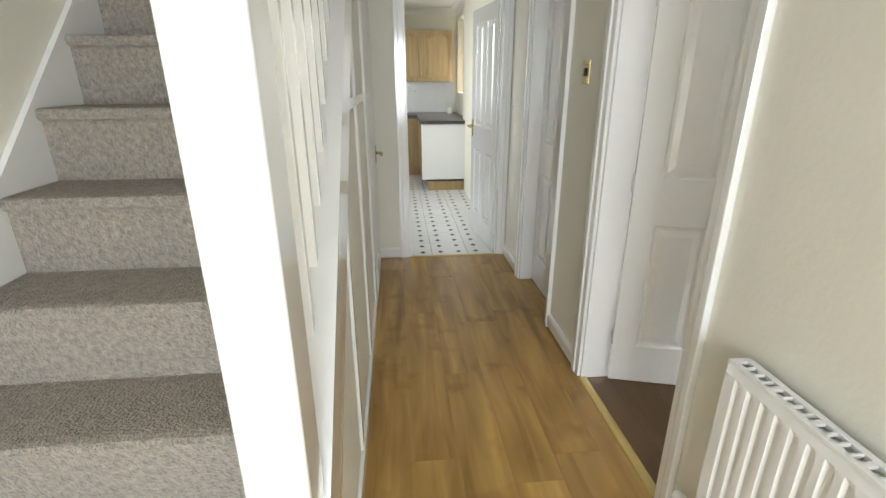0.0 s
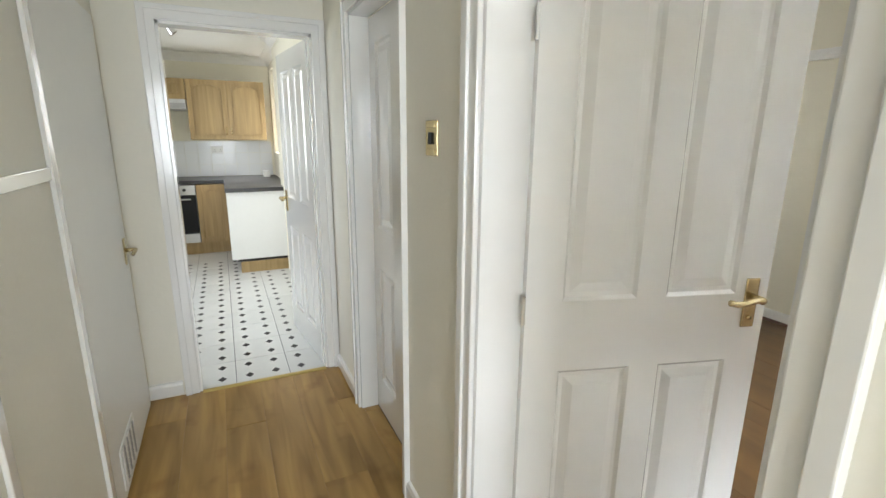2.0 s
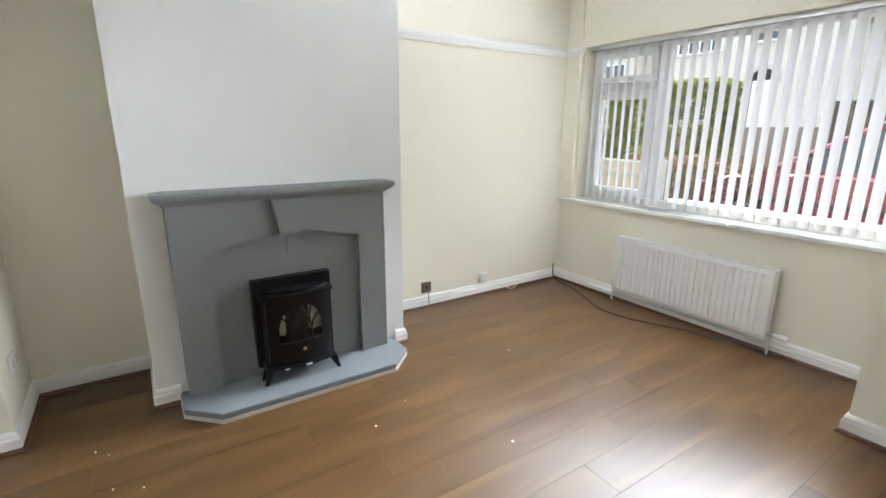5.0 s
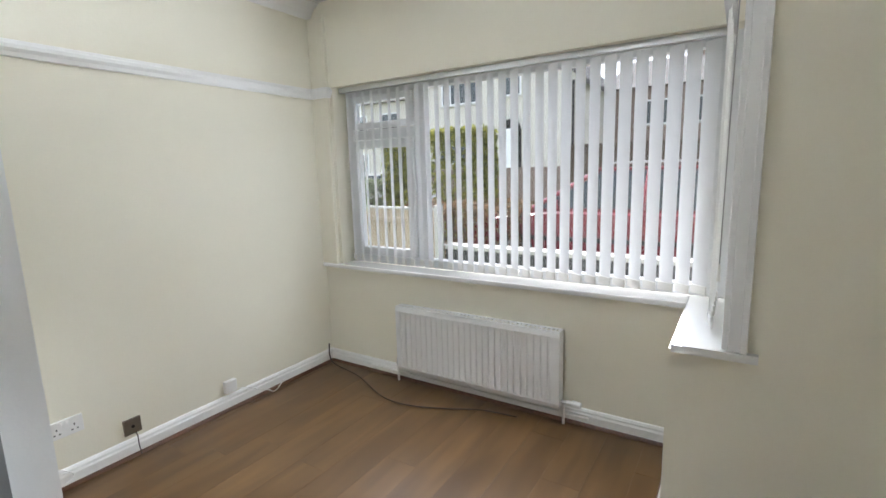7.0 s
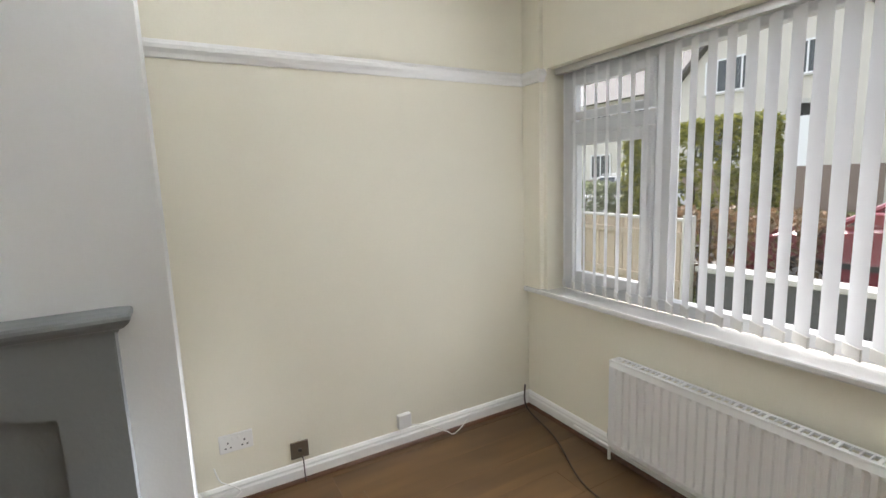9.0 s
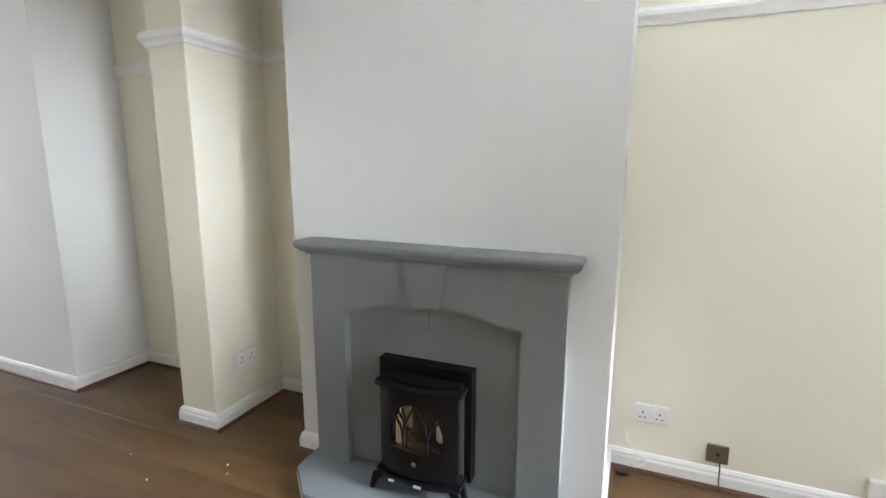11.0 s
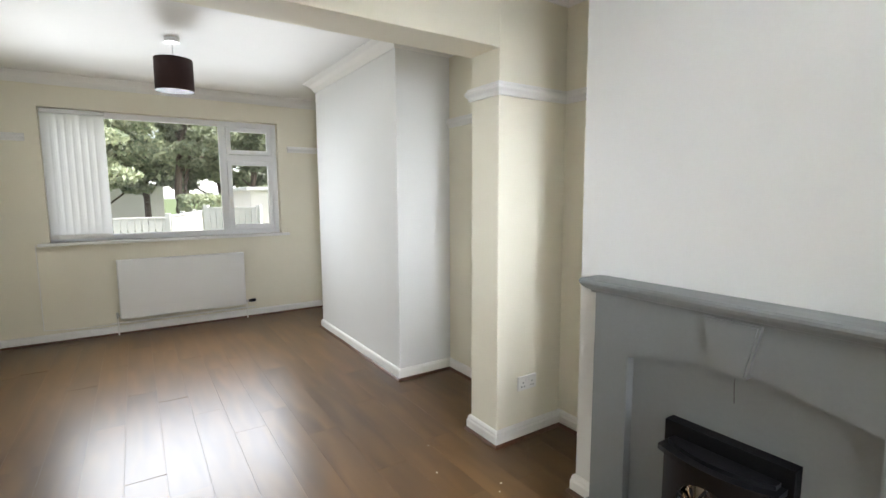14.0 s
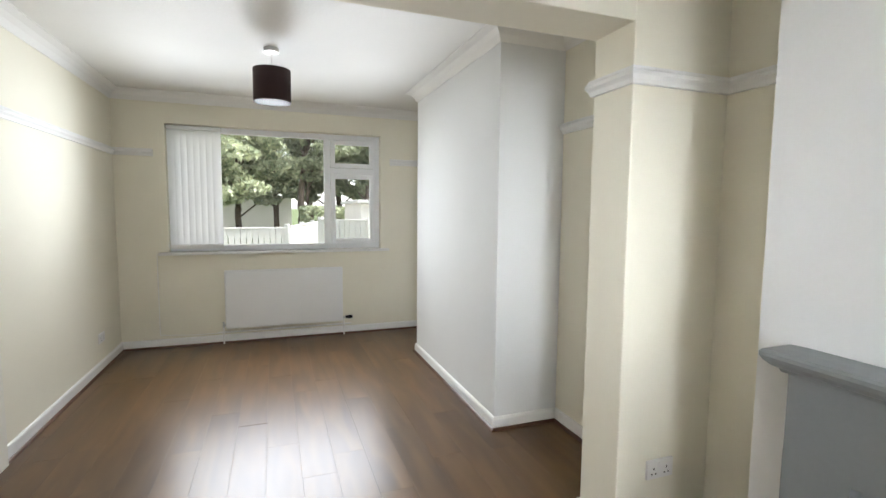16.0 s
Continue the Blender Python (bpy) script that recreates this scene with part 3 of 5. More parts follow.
def casing(name, axis, c, sides, a, b, top, depth0, depth1, material=GLOSS, w=0.065):
    """Door lining and architraves. axis 'x': wall plane normal to x, opening from a to b along y."""
    e = base(name, (0, 0, 0), "white gloss door frame and architrave", "door frame", kind="structure")

    def bx(bm, u0, u1, v0, v1, z0, z1, bev=0.0):
        return box(bm, v0, v1, u0, u1, z0, z1, bev) if axis == "x" else box(bm, u0, u1, v0, v1, z0, z1, bev)
    for u0, u1 in ((a - 0.002, a + 0.018), (b - 0.018, b + 0.002)):
        part("jamb", bx(bmesh.new(), u0, u1, depth0, depth1, 0, top), material, e)
    part("head", bx(bmesh.new(), a, b, depth0, depth1, top - 0.02, top + 0.002), material, e)
    for v, s in sides:
        for u0, u1 in ((a - w, a + 0.006), (b - 0.006, b + w)):
            bm = bx(bmesh.new(), u0, u1, v, v + s * 0.016, 0, top + w, 0.004)
            bx(bm, u0 + (-0.002 if u0 < a else 0.04), u1 + (-0.04 if u0 < a else 0.002), v, v + s * 0.024, 0, top + w + 0.002, 0.003)
            part("architrave", bm, material, e)
        bm = bx(bmesh.new(), a - w, b + w, v, v + s * 0.0155, top - 0.006, top + w - 0.001, 0.004)
        bx(bm, a - w + 0.02, b + w - 0.02, v, v + s * 0.0235, top + 0.04, top + w + 0.001, 0.003)
        part("architrave", bm, material, e)
    return e


casing("door_frame_1", "x", HALL_R, [(HALL_R, -1), (WEST, 1)], 1.19, 1.95, 2.0, HALL_R, WEST)
casing("door_frame_2", "y", HALL_END, [(HALL_END, -1)], KX0, KX1, 1.995, HALL_END, HALL_END + 0.1)
casing("door_frame_3", "x", HALL_R, [(HALL_R, -1)], 2.5, 3.2, 2.0, HALL_R, 1.0, w=0.045)
solid("threshold_strip", prism(bmesh.new(), [(0.895, 0), (0.9, 0.006), (0.92, 0.009), (0.935, 0.006), (0.94, 0)], 1.21, 1.93, "y"), BRASS_STRIP, "gold ribbed threshold bar in the lounge doorway", "threshold", kind="structure")
solid("threshold_strip", prism(bmesh.new(), [(3.71, 0), (3.715, 0.005), (3.73, 0.008), (3.745, 0.005), (3.75, 0)], KX0 + 0.02, KX1 - 0.02, "x"), BRASS_STRIP, "gold threshold bar in the kitchen doorway", "threshold", kind="structure")

# ---- stairs ----
RISE, GO, SY = 0.1935, 0.2, 0.184
stairs = base("staircase", (-0.6, 0.2, 0), "white staircase with beige carpeted steps and square balusters", "stairs", kind="structure")
stairs.matrix_world = Matrix()
for k in range(13):
    y0, z1 = SY + GO * k, RISE * (k + 1)
    bm = bmesh.new()
    prof = [(y0, z1 - RISE), (y0, z1 - 0.035), (y0 - 0.012, z1 - 0.028), (y0 - 0.016, z1 - 0.014), (y0 - 0.01, z1 - 0.003), (y0 + 0.005, z1), (y0 + GO + 0.02, z1), (y0 + GO + 0.02, z1 - RISE)]
    prism(bm, prof, -0.925, -0.265, "x")
    ob = part("step", bm, CARPET, stairs, "beige carpeted step")


def slope(y):
    return (y - SY) * RISE / GO


part("wall_string", prism(bmesh.new(), [(0.03, 0.0), (0.03, slope(0.03) + 0.226), (3.0, slope(3.0) + 0.226), (3.0, slope(3.0) - 0.1), (0.4, 0.0)], -0.929, -0.912, "x"), GLOSS, stairs, "white wall string beside the carpet")
part("outer_string", prism(bmesh.new(), [(0.72, slope(0.72) - 0.2), (0.72, slope(0.72) + 0.06), (3.2, slope(3.2) + 0.06), (3.2, slope(3.2) - 0.2)], -0.262, -0.135, "x"), GLOSS, stairs, "white outer string")
part("newel_post", boxed(-0.262, -0.148, 0.655, 0.769, 0, 1.85, 0.006), GLOSS, stairs, "white square newel post")
yb = 0.885
while yb < 2.4:
    part("baluster", boxed(-0.213, -0.185, yb - 0.015, yb + 0.015, slope(yb) + 0.03, slope(yb) + 0.95, 0.003), GLOSS, stairs)
    yb += 0.13
part("handrail", prism(bmesh.new(), [(0.76, slope(0.76) + 0.92), (0.76, slope(0.76) + 0.98), (2.6, slope(2.6) + 0.98), (2.6, slope(2.6) + 0.92)], -0.23, -0.17, "x"), GLOSS, stairs, "white handrail")

# understairs panelling
pan = base("understairs_panelling", (0, 0, 0), "cream panelling under the stairs with white battens", "panelling", kind="structure")
part("backing_board", prism(bmesh.new(), [(0.7, 0), (HALL_END, 0), (HALL_END, 2.5), (2.95, 2.5), (0.7, slope(0.7) - 0.17)], -0.185, HALL_L, "x"), HALL_CREAM, pan)
for y in (1.45, 2.1):
    part("batten", boxed(HALL_L, HALL_L + 0.012, y - 0.02, y + 0.02, 0.1, slope(y) - 0.2, 0.003), GLOSS, pan)
part("batten", boxed(HALL_L, HALL_L + 0.014, 2.725, 2.775, 0.0, 2.2, 0.003), GLOSS, pan)
part("batten", boxed(HALL_L, HALL_L + 0.0095, 1.82, 2.725, 1.315, 1.355, 0.003), GLOSS, pan)
part("skirting", boxed(HALL_L, HALL_L + 0.016, 0.77, 2.725, 0, 0.1, 0.003), GLOSS, pan)
cup = base("understairs_cupboard_door", (0, 0, 0), "off-white flush understairs cupboard door with brass lever", "cupboard door", kind="structure")
part("leaf", boxed(HALL_L, HALL_L + 0.012, 2.78, 3.66, 0.02, 1.97, 0.003), SATIN, cup)
part("handle_plate", boxed(HALL_L + 0.012, HALL_L + 0.018, 3.57, 3.61, 0.83, 0.96, 0.003), BRASS, cup, "brass plate")
bm = cyl(bmesh.new(), (HALL_L + 0.015, 3.59, 0.9), (HALL_L + 0.06, 3.59, 0.9), 0.01)
tube(bm, smooth_path([(HALL_L + 0.06, 3.595, 0.9), (HALL_L + 0.063, 3.56, 0.903), (HALL_L + 0.06, 3.5, 0.897)], 5), 0.009)
smooth(part("lever", bm, BRASS, cup, "brass lever"))
vent = base("wall_vent", (0, 0, 0), "white slatted vent low on the cupboard door", "vent")
part("vent_frame", boxed(HALL_L + 0.012, HALL_L + 0.018, 2.9, 3.2, 0.06, 0.24, 0.002), PLASTIC, vent)
for k in range(9):
    y = 2.925 + k * 0.031
    part("vent_slat", boxed(HALL_L + 0.018, HALL_L + 0.022, y, y + 0.012, 0.075, 0.225), GREY_PLASTIC if k % 2 else PLASTIC, vent)

# front door behind the start of the walk
fd = base("front_door", (0, 0, 0), "white glazed front door and side light", "door", kind="structure")
for x0, x1 in ((-0.75, -0.68), (-0.05, 0.05), (0.68, 0.75)):
    part("frame_post", boxed(x0, x1, PORCH - 0.12, PORCH - 0.05, 0, 2.2), UPVC, fd)
for z0, z1 in ((0, 0.35), (2.1, 2.2), (1.0, 1.08)):
    for x0, x1 in ((-0.68, -0.05), (0.05, 0.68)):
        part("frame_rail", boxed(x0, x1, PORCH - 0.12, PORCH - 0.05, z0, z1), UPVC, fd)


# ---- windows ----
def upvc_window(name, label, x0, x1, z0, z1, y, depth, posts, transoms, inward, glazed=True):
    """Frame in an x-z opening at y; posts: (x, width); transoms: (xa, xb, z); inward: +1 or -1 y to the room."""
    e = base(name, (0, 0, 0), label, "window", kind="structure")
    ya, yb2 = y, y + depth
    f = 0.06
    for a, b in ((x0, x0 + f), (x1 - f, x1)):
        part("frame_post", boxed(a, b, ya, yb2, z0, z1, 0.004), UPVC, e)
    for a, b in ((z0, z0 + f), (z1 - f, z1)):
        part("frame_rail", boxed(x0 + f, x1 - f, ya + 0.001, yb2 - 0.001, a, b, 0.004), UPVC, e)
    for x, w in posts:
        part("mullion", boxed(x - w / 2, x + w / 2, ya + 0.001, yb2 - 0.001, z0 + f, z1 - f, 0.004), UPVC, e)
    for xa, xb, z in transoms:
        part("transom", boxed(xa, xb, ya + 0.002, yb2 - 0.002, z - 0.035, z + 0.035, 0.004), UPVC, e)
    return e


def pane(e, x0, x1, z0, z1, y):
    ob = part("pane", boxed(x0, x1, y - 0.003, y + 0.003, z0, z1), GLASS, e)
    ob.visible_shadow = False
    return ob


def sash(e, x0, x1, z0, z1, y0, y1, w=0.05):
    """Opening casement with its own frame."""
    s = part("sash", box(box(box(boxed(x0, x0 + w, y0, y1, z0, z1, 0.005), x1 - w, x1, y0, y1, z0, z1, 0.005), x0 + w, x1 - w, y0, y1, z0, z0 + w, 0.005), x0 + w, x1 - w, y0, y1, z1 - w, z1, 0.005), UPVC, e, "white opening casement frame")
    return s


# back room window
wb = upvc_window("window_1", "white upvc window of the back room, three lights", WX0, WX1, WZ0, WZ1, BACK + 0.09, 0.07, [(3.055, 0.07)], [(3.09, WX1 - 0.06, 1.93)], -1)
pane(wb, WX0 + 0.06, 3.02, WZ0 + 0.06, WZ1 - 0.06, BACK + 0.125)
sash(wb, 3.095, WX1 - 0.065, WZ0 + 0.065, 1.89, BACK + 0.075, BACK + 0.13)
pane(wb, 3.145, WX1 - 0.115, WZ0 + 0.115, 1.84, BACK + 0.125)
sash(wb, 3.095, WX1 - 0.065, 1.97, WZ1 - 0.065, BACK + 0.075, BACK + 0.13)
pane(wb, 3.145, WX1 - 0.115, 2.02, WZ1 - 0.115, BACK + 0.125)
part("window_handle", boxed(3.36, 3.42, BACK + 0.055, BACK + 0.075, 1.985, 2.0, 0.003), PLASTIC, wb)
part("window_handle", boxed(3.105, 3.12, BACK + 0.055, BACK + 0.075, 1.36, 1.46, 0.003), PLASTIC, wb)
part("window_sill", boxed(WX0 - 0.09, WX1 + 0.09, BACK - 0.06, BACK + 0.09, WZ0 - 0.03, WZ0, 0.006), SATIN, wb, "white window board")
# bay window
wy = BAY - 0.2
wf = upvc_window("window_2", "white upvc bay window with a side casement", BX0, BX1, BZ0 + 0.03, BZ1, wy, 0.07, [(3.515, 0.085)], [(3.56, BX1 - 0.06, 1.745)], 1)
pane(wf, BX0 + 0.06, 3.47, BZ0 + 0.09, BZ1 - 0.06, wy + 0.035)
sash(wf, 3.56, BX1 - 0.065, BZ0 + 0.095, 1.705, wy + 0.045, wy + 0.09, 0.06)
pane(wf, 3.62, BX1 - 0.125, BZ0 + 0.15, 1.645, wy + 0.035)
sash(wf, 3.56, BX1 - 0.065, 1.785, BZ1 - 0.065, wy + 0.045, wy + 0.09, 0.045)
pane(wf, 3.605, BX1 - 0.11, 1.83, BZ1 - 0.11, wy + 0.035)
part("window_handle", boxed(3.575, 3.59, wy + 0.09, wy + 0.115, 1.32, 1.42, 0.003), PLASTIC, wf)
bm = boxed(1.84, EAST - 0.002, BAY - 0.13, BAY + 0.04, BZ0, BZ0 + 0.03, 0.007)
part("window_sill", bm, GLOSS, wf, "white gloss window board")
bm = prism(bmesh.new(), [(1.56, BAY - 0.13), (1.838, BAY - 0.13), (1.838, FRONT + 0.03), (1.56, FRONT + 0.03)], BZ0, BZ0 + 0.03, "z")
part("window_sill", bm, GLOSS, wf, "white gloss return sill")
# side light of the bay
ws = base("window_3", (0, 0, 0), "narrow white side window of the bay", "window", kind="structure")
for y0, y1 in ((BAY - 0.13, BAY - 0.06), (FRONT - 0.17, FRONT - 0.11)):
    part("frame_post", boxed(1.5, 1.57, y0, y1, BZ0 + 0.03, BZ1, 0.004), UPVC, ws)
for z0, z1 in ((BZ0 + 0.03, BZ0 + 0.09), (BZ1 - 0.06, BZ1)):
    part("frame_rail", boxed(1.501, 1.569, BAY - 0.06, FRONT - 0.17, z0, z1, 0.004), UPVC, ws)
ob = part("pane", boxed(1.53, 1.536, BAY - 0.06, FRONT - 0.17, BZ0 + 0.09, BZ1 - 0.06), GLASS, ws)
ob.visible_shadow = False
part("lining_board", boxed(1.605, 1.675, FRONT - 0.11, FRONT + 0.003, BZ0 + 0.03, TOP - 0.1, 0.004), GLOSS, ws, "white gloss reveal board")
part("architrave", box(boxed(1.595, 1.655, FRONT, FRONT + 0.018, BZ0 + 0.031, TOP - 0.1, 0.004), 1.595, 1.617, FRONT, FRONT + 0.028, BZ0 + 0.031, TOP - 0.1, 0.004), GLOSS, ws, "white moulded architrave")
part("corner_post", boxed(1.5, 1.72, BAY - 0.2, BAY - 0.131, BZ0 + 0.03, BZ1, 0.004), UPVC, ws)


# ---- vertical blinds ----
def vertical_blind(name, label, start, end, count, z0, z1, turn, slat_w=0.089, jitter=4.0, cord=True):
    p, q = Vector((*start, 0)), Vector((*end, 0))
    along = math.degrees(math.atan2(q.y - p.y, q.x - p.x))
    b = base(name, (0, 0, 0), label, "blind")
    d = (q - p).normalized()
    n = Vector((-d.y, d.x, 0))
    bm = bmesh.new()
    L = (q - p).length
    box(bm, -0.02, L + 0.02, -0.02, 0.02, z1, z1 + 0.035, 0.003)
    bmesh.ops.transform(bm, matrix=Matrix.Translation(p) @ Matrix.Rotation(radians(along), 4, "Z"), verts=bm.verts[:])
    part("headrail", bm, STEEL, b, "grey aluminium headrail")
    bm = bmesh.new()
    w2 = slat_w / 2
    cols = [(-w2 + slat_w * k / 6, 0.004 * (1 - (2 * k / 6 - 1) ** 2)) for k in range(7)]
    lo, hi = [bm.verts.new((x, y, z0)) for x, y in cols], [bm.verts.new((x, y, z1 - 0.01)) for x, y in cols]
    for k in range(6):
        bm.faces.new((lo[k], lo[k + 1], hi[k + 1], hi[k]))
    slat = mesh_of("slat", bm, SLAT_CLOTH)
    pocket = mesh_of("pocket", boxed(-w2, w2, -0.003, 0.006, z0, z0 + 0.045, 0.002), PLASTIC)
    rnd = random.Random(len(name) + count)
    for k in range(count):
        c = p + (q - p) * ((k + 0.5) / count)
        o = new("slat", slat)
        o.parent = b
        o.matrix_local = pose(c.x, c.y, 0, 0, 0, along + turn + rnd.uniform(-jitter, jitter))
        o2 = new("weight_pocket", pocket)
        o2.parent = o
    return b


vertical_blind("vertical_blind", "white fabric vertical blind turned half open in the bay", (4.14, BAY - 0.07), (1.76, BAY - 0.07), 31, BZ0 + 0.055, 2.045, 143, jitter=2)
vertical_blind("vertical_blind", "white fabric vertical blind drawn across the narrow side window", (1.725, BAY - 0.05), (1.725, FRONT - 0.16), 6, BZ0 + 0.055, 2.045, 8, jitter=3)
vertical_blind("vertical_blind", "white fabric vertical blind gathered at one end of the back window", (WX0 + 0.03, BACK + 0.03), (1.92, BACK + 0.03), 8, WZ0 + 0.03, WZ1 - 0.05, 9, jitter=2)
cord = base("blind_cord", (0, 0, 0), "white blind pull cord with weight hanging in the bay", "cord")
part("cord_line", tube(bmesh.new(), [(1.695, -1.33, 2.2), (1.7, -1.335, 1.6), (1.702, -1.34, 1.08)], 0.0025, 6), GREY_PLASTIC, cord)
part("cord_weight", cyl(bmesh.new(), (1.702, -1.34, 1.02), (1.702, -1.34, 1.09), 0.008, 0.004, 12), PLASTIC, cord)


# ---- radiators ----
def radiator(name, label, at, w, z0, z1, depth, ribs=True, valve_side=1):
    """Local: x along the wall, y out from it (wall at y=0)."""
    r = base(name, at, label, "radiator")
    bm = bmesh.new()
    if ribs:
        pitch = 0.041
        n = max(2, int((w - 0.06) / pitch))
        pitch = (w - 0.06) / n
        x = 0.03
        prof = [(0, depth)]
        for k in range(n):
            xs = x + k * pitch
            prof += [(xs + 0.0, depth), (xs + pitch * 0.3, depth), (xs + pitch * 0.42, depth - 0.008), (xs + pitch * 0.75, depth - 0.008), (xs + pitch * 0.88, depth)]
        prof += [(w, depth)]
        zz = [(z0, -0.012), (z0 + 0.03, -0.001), (z0 + 0.045, 0), (z1 - 0.045, 0), (z1 - 0.03, -0.001), (z1, -0.012)]
        rows = []
        for j, (z, dy) in enumerate(zz):
            flat = j in (0, 1, 4, 5)
            rows.append([bm.verts.new((px, (depth if flat else py) + dy, z)) for px, py in prof])
        for a, b2 in zip(rows, rows[1:]):
            for k in range(len(prof) - 1):
                bm.faces.new((a[k], a[k + 1], b2[k + 1], b2[k]))
        bmesh.ops.recalc_face_normals(bm, faces=bm.faces[:])
        part("front_panel", bm, ENAMEL, r)
    else:
        part("front_panel", boxed(0, w, depth - 0.012, depth, z0, z1, 0.006), ENAMEL, r)
    part("back_panel", boxed(0.01, w - 0.01, 0.03, depth - 0.016, z0 + 0.02, z1 - 0.02), ENAMEL, r)
    for x0, x1 in ((-0.006, 0.002), (w - 0.002, w + 0.006)):
        part("side_panel", boxed(x0, x1, 0.025, depth - 0.004, z0 + 0.01, z1 + 0.002, 0.003), ENAMEL, r)
    g = part("top_grille", box(boxed(0, w, depth - 0.018, depth - 0.004, z1 - 0.006, z1 + 0.003), 0, w, 0.025, 0.04, z1 - 0.006, z1 + 0.003), ENAMEL, r)
    n = int(w / 0.028)
    thin, thick = [mesh_of("grille_bar", boxed(0, ww, 0.04, depth - 0.018, z1 - 0.006, z1 + 0.002), ENAMEL) for ww in (0.005, 0.012)]
    for k in range(n + 1):
        o = new("grille_bar", thick if k % 4 == 0 else thin)
        o.parent = r
        o.location = (k * (w - 0.012) / n, 0, 0)
    for x in (0.12, w - 0.12):
        part("bracket", boxed(x - 0.015, x + 0.015, 0, 0.03, z0 + 0.05, z1 - 0.05), ENAMEL, r)
    s = valve_side
    vx = w + 0.02 if s > 0 else -0.02
    bm = cyl(bmesh.new(), (vx - s * 0.03, depth * 0.55, z0 + 0.035), (vx + s * 0.03, depth * 0.55, z0 + 0.035), 0.011)
    v = part("valve", bm, STEEL, r, "steel radiator valve")
    bm = cyl(bmesh.new(), (vx + s * 0.02, depth * 0.55, z0 + 0.035), (vx + s * 0.05, depth * 0.55, z0 + 0.035), 0.016)
    cyl(bm, (vx + s * 0.05, depth * 0.55, z0 + 0.035), (vx + s * 0.1, depth * 0.55, z0 + 0.035), 0.021, 0.018)
    part("thermostat_head", bm, PLASTIC if ribs else BLACK_GLOSS, v, "white thermostat head" if ribs else "black thermostat head")
    part("pipe", cyl(bmesh.new(), (vx, depth * 0.55, 0.0), (vx, depth * 0.55, z0 + 0.03), 0.008), SATIN, r)
    lx = -0.03 if s > 0 else w + 0.03
    bm = cyl(bmesh.new(), (lx + s * 0.03, depth * 0.55, z0 + 0.035), (lx - s * 0.01, depth * 0.55, z0 + 0.035), 0.01)
    cyl(bm, (lx, depth * 0.55, z0 + 0.01), (lx, depth * 0.55, z0 + 0.07), 0.01)
    part("lockshield", bm, STEEL, r)
    part("pipe", cyl(bmesh.new(), (lx, depth * 0.55, 0.0), (lx, depth * 0.55, z0 + 0.03), 0.008), SATIN, r)
    return r


radiator("radiator", "white ribbed panel radiator under the bay window", pose(2.46, BAY, 0), 1.15, 0.1, 0.562, 0.1, True, -1)
radiator("radiator", "white flat panel radiator under the back window", pose(3.19, BACK, 0, 0, 0, 180), 1.245, 0.175, 0.805, 0.1, False, -1)
radiator("radiator", "white ribbed panel radiator on the hall wall", pose(HALL_R, -0.2, 0, 0, 0, 90), 1.125, 0.16, 0.765, 0.085, True, 1)

# ---- fireplace ----
def soft_edges(bm, offset):
    """Round the edges of the face that looks into the room."""
    front = min(v.co.x for v in bm.verts)
    bmesh.ops.bevel(bm, geom=[e for e in bm.edges if all(v.co.x < front + 0.001 for v in e.verts)], offset=offset, segments=2, affect="EDGES")
    return bm


fire = base("fireplace", (3.88, 0.83, 0), "grey painted fire surround with mantel shelf and keystone", "fireplace")
fire.matrix_world = Matrix()
C = 0.856
XF = 3.808
AL, AR, AZ, AP = C + 0.402, C - 0.402, 0.8, 0.872
for y0, y1 in ((AL, C + 0.572), (C - 0.572, AR)):
    part("leg", boxed(XF, 3.88, y0, y1, 0.05, AZ + 0.02, 0.0), SLATE, fire)
pts = [(C - 0.572, AZ + 0.0), (AR, AZ + 0.0), (C - 0.055, AP), (C + 0.055, AP), (AL, AZ + 0.0), (C + 0.572, AZ + 0.0), (C + 0.572, 1.05), (C - 0.572, 1.05)]
part("frieze", soft_edges(prism(bmesh.new(), pts, XF - 0.0015, 3.88, "x"), 0.004), SLATE, fire)
part("back_panel", boxed(XF + 0.045, 3.879, AR - 0.003, AL + 0.003, 0.05, AP + 0.02), SLATE, fire)
part("keystone", soft_edges(prism(bmesh.new(), [(C - 0.057, AP - 0.012), (C + 0.057, AP - 0.012), (C + 0.093, 1.048), (C - 0.093, 1.048)], XF - 0.03, XF + 0.02, "x"), 0.007), SLATE, fire)
part("crack", tube(bmesh.new(), [(XF + 0.045, C + 0.004, AP - 0.02), (XF + 0.045, C + 0.007, AP - 0.06), (XF + 0.045, C + 0.003, AP - 0.13)], 0.0012, 6), CABLE, fire, "hairline crack in the grey paint")
mp = [(0.0, 1.047), (0.012, 1.047), (0.016, 1.057), (0.028, 1.062), (0.044, 1.077), (0.051, 1.09), (0.051, 1.101), (0.046, 1.109), (0.0, 1.112)]
bm = bmesh.new()
ring = []
for o, z in mp[1:]:
    ring.append([bm.verts.new(v) for v in ((3.8805, C + 0.572 + o, z), (XF - o, C + 0.572 + o, z), (XF - o, C - 0.572 - o, z), (3.8805, C - 0.572 - o, z))])
for a, b in zip(ring, ring[1:]):
    for k in range(3):
        bm.faces.new((a[k], a[k + 1], b[k + 1], b[k]))
bm.faces.new(ring[0]), bm.faces.new(ring[-1])
bm.faces.new([r[0] for r in ring]), bm.faces.new([r[3] for r in ring])
bmesh.ops.recalc_face_normals(bm, faces=bm.faces[:])
part("mantel_shelf", bm, SLATE, fire, "moulded grey mantel shelf")
HC = 0.838
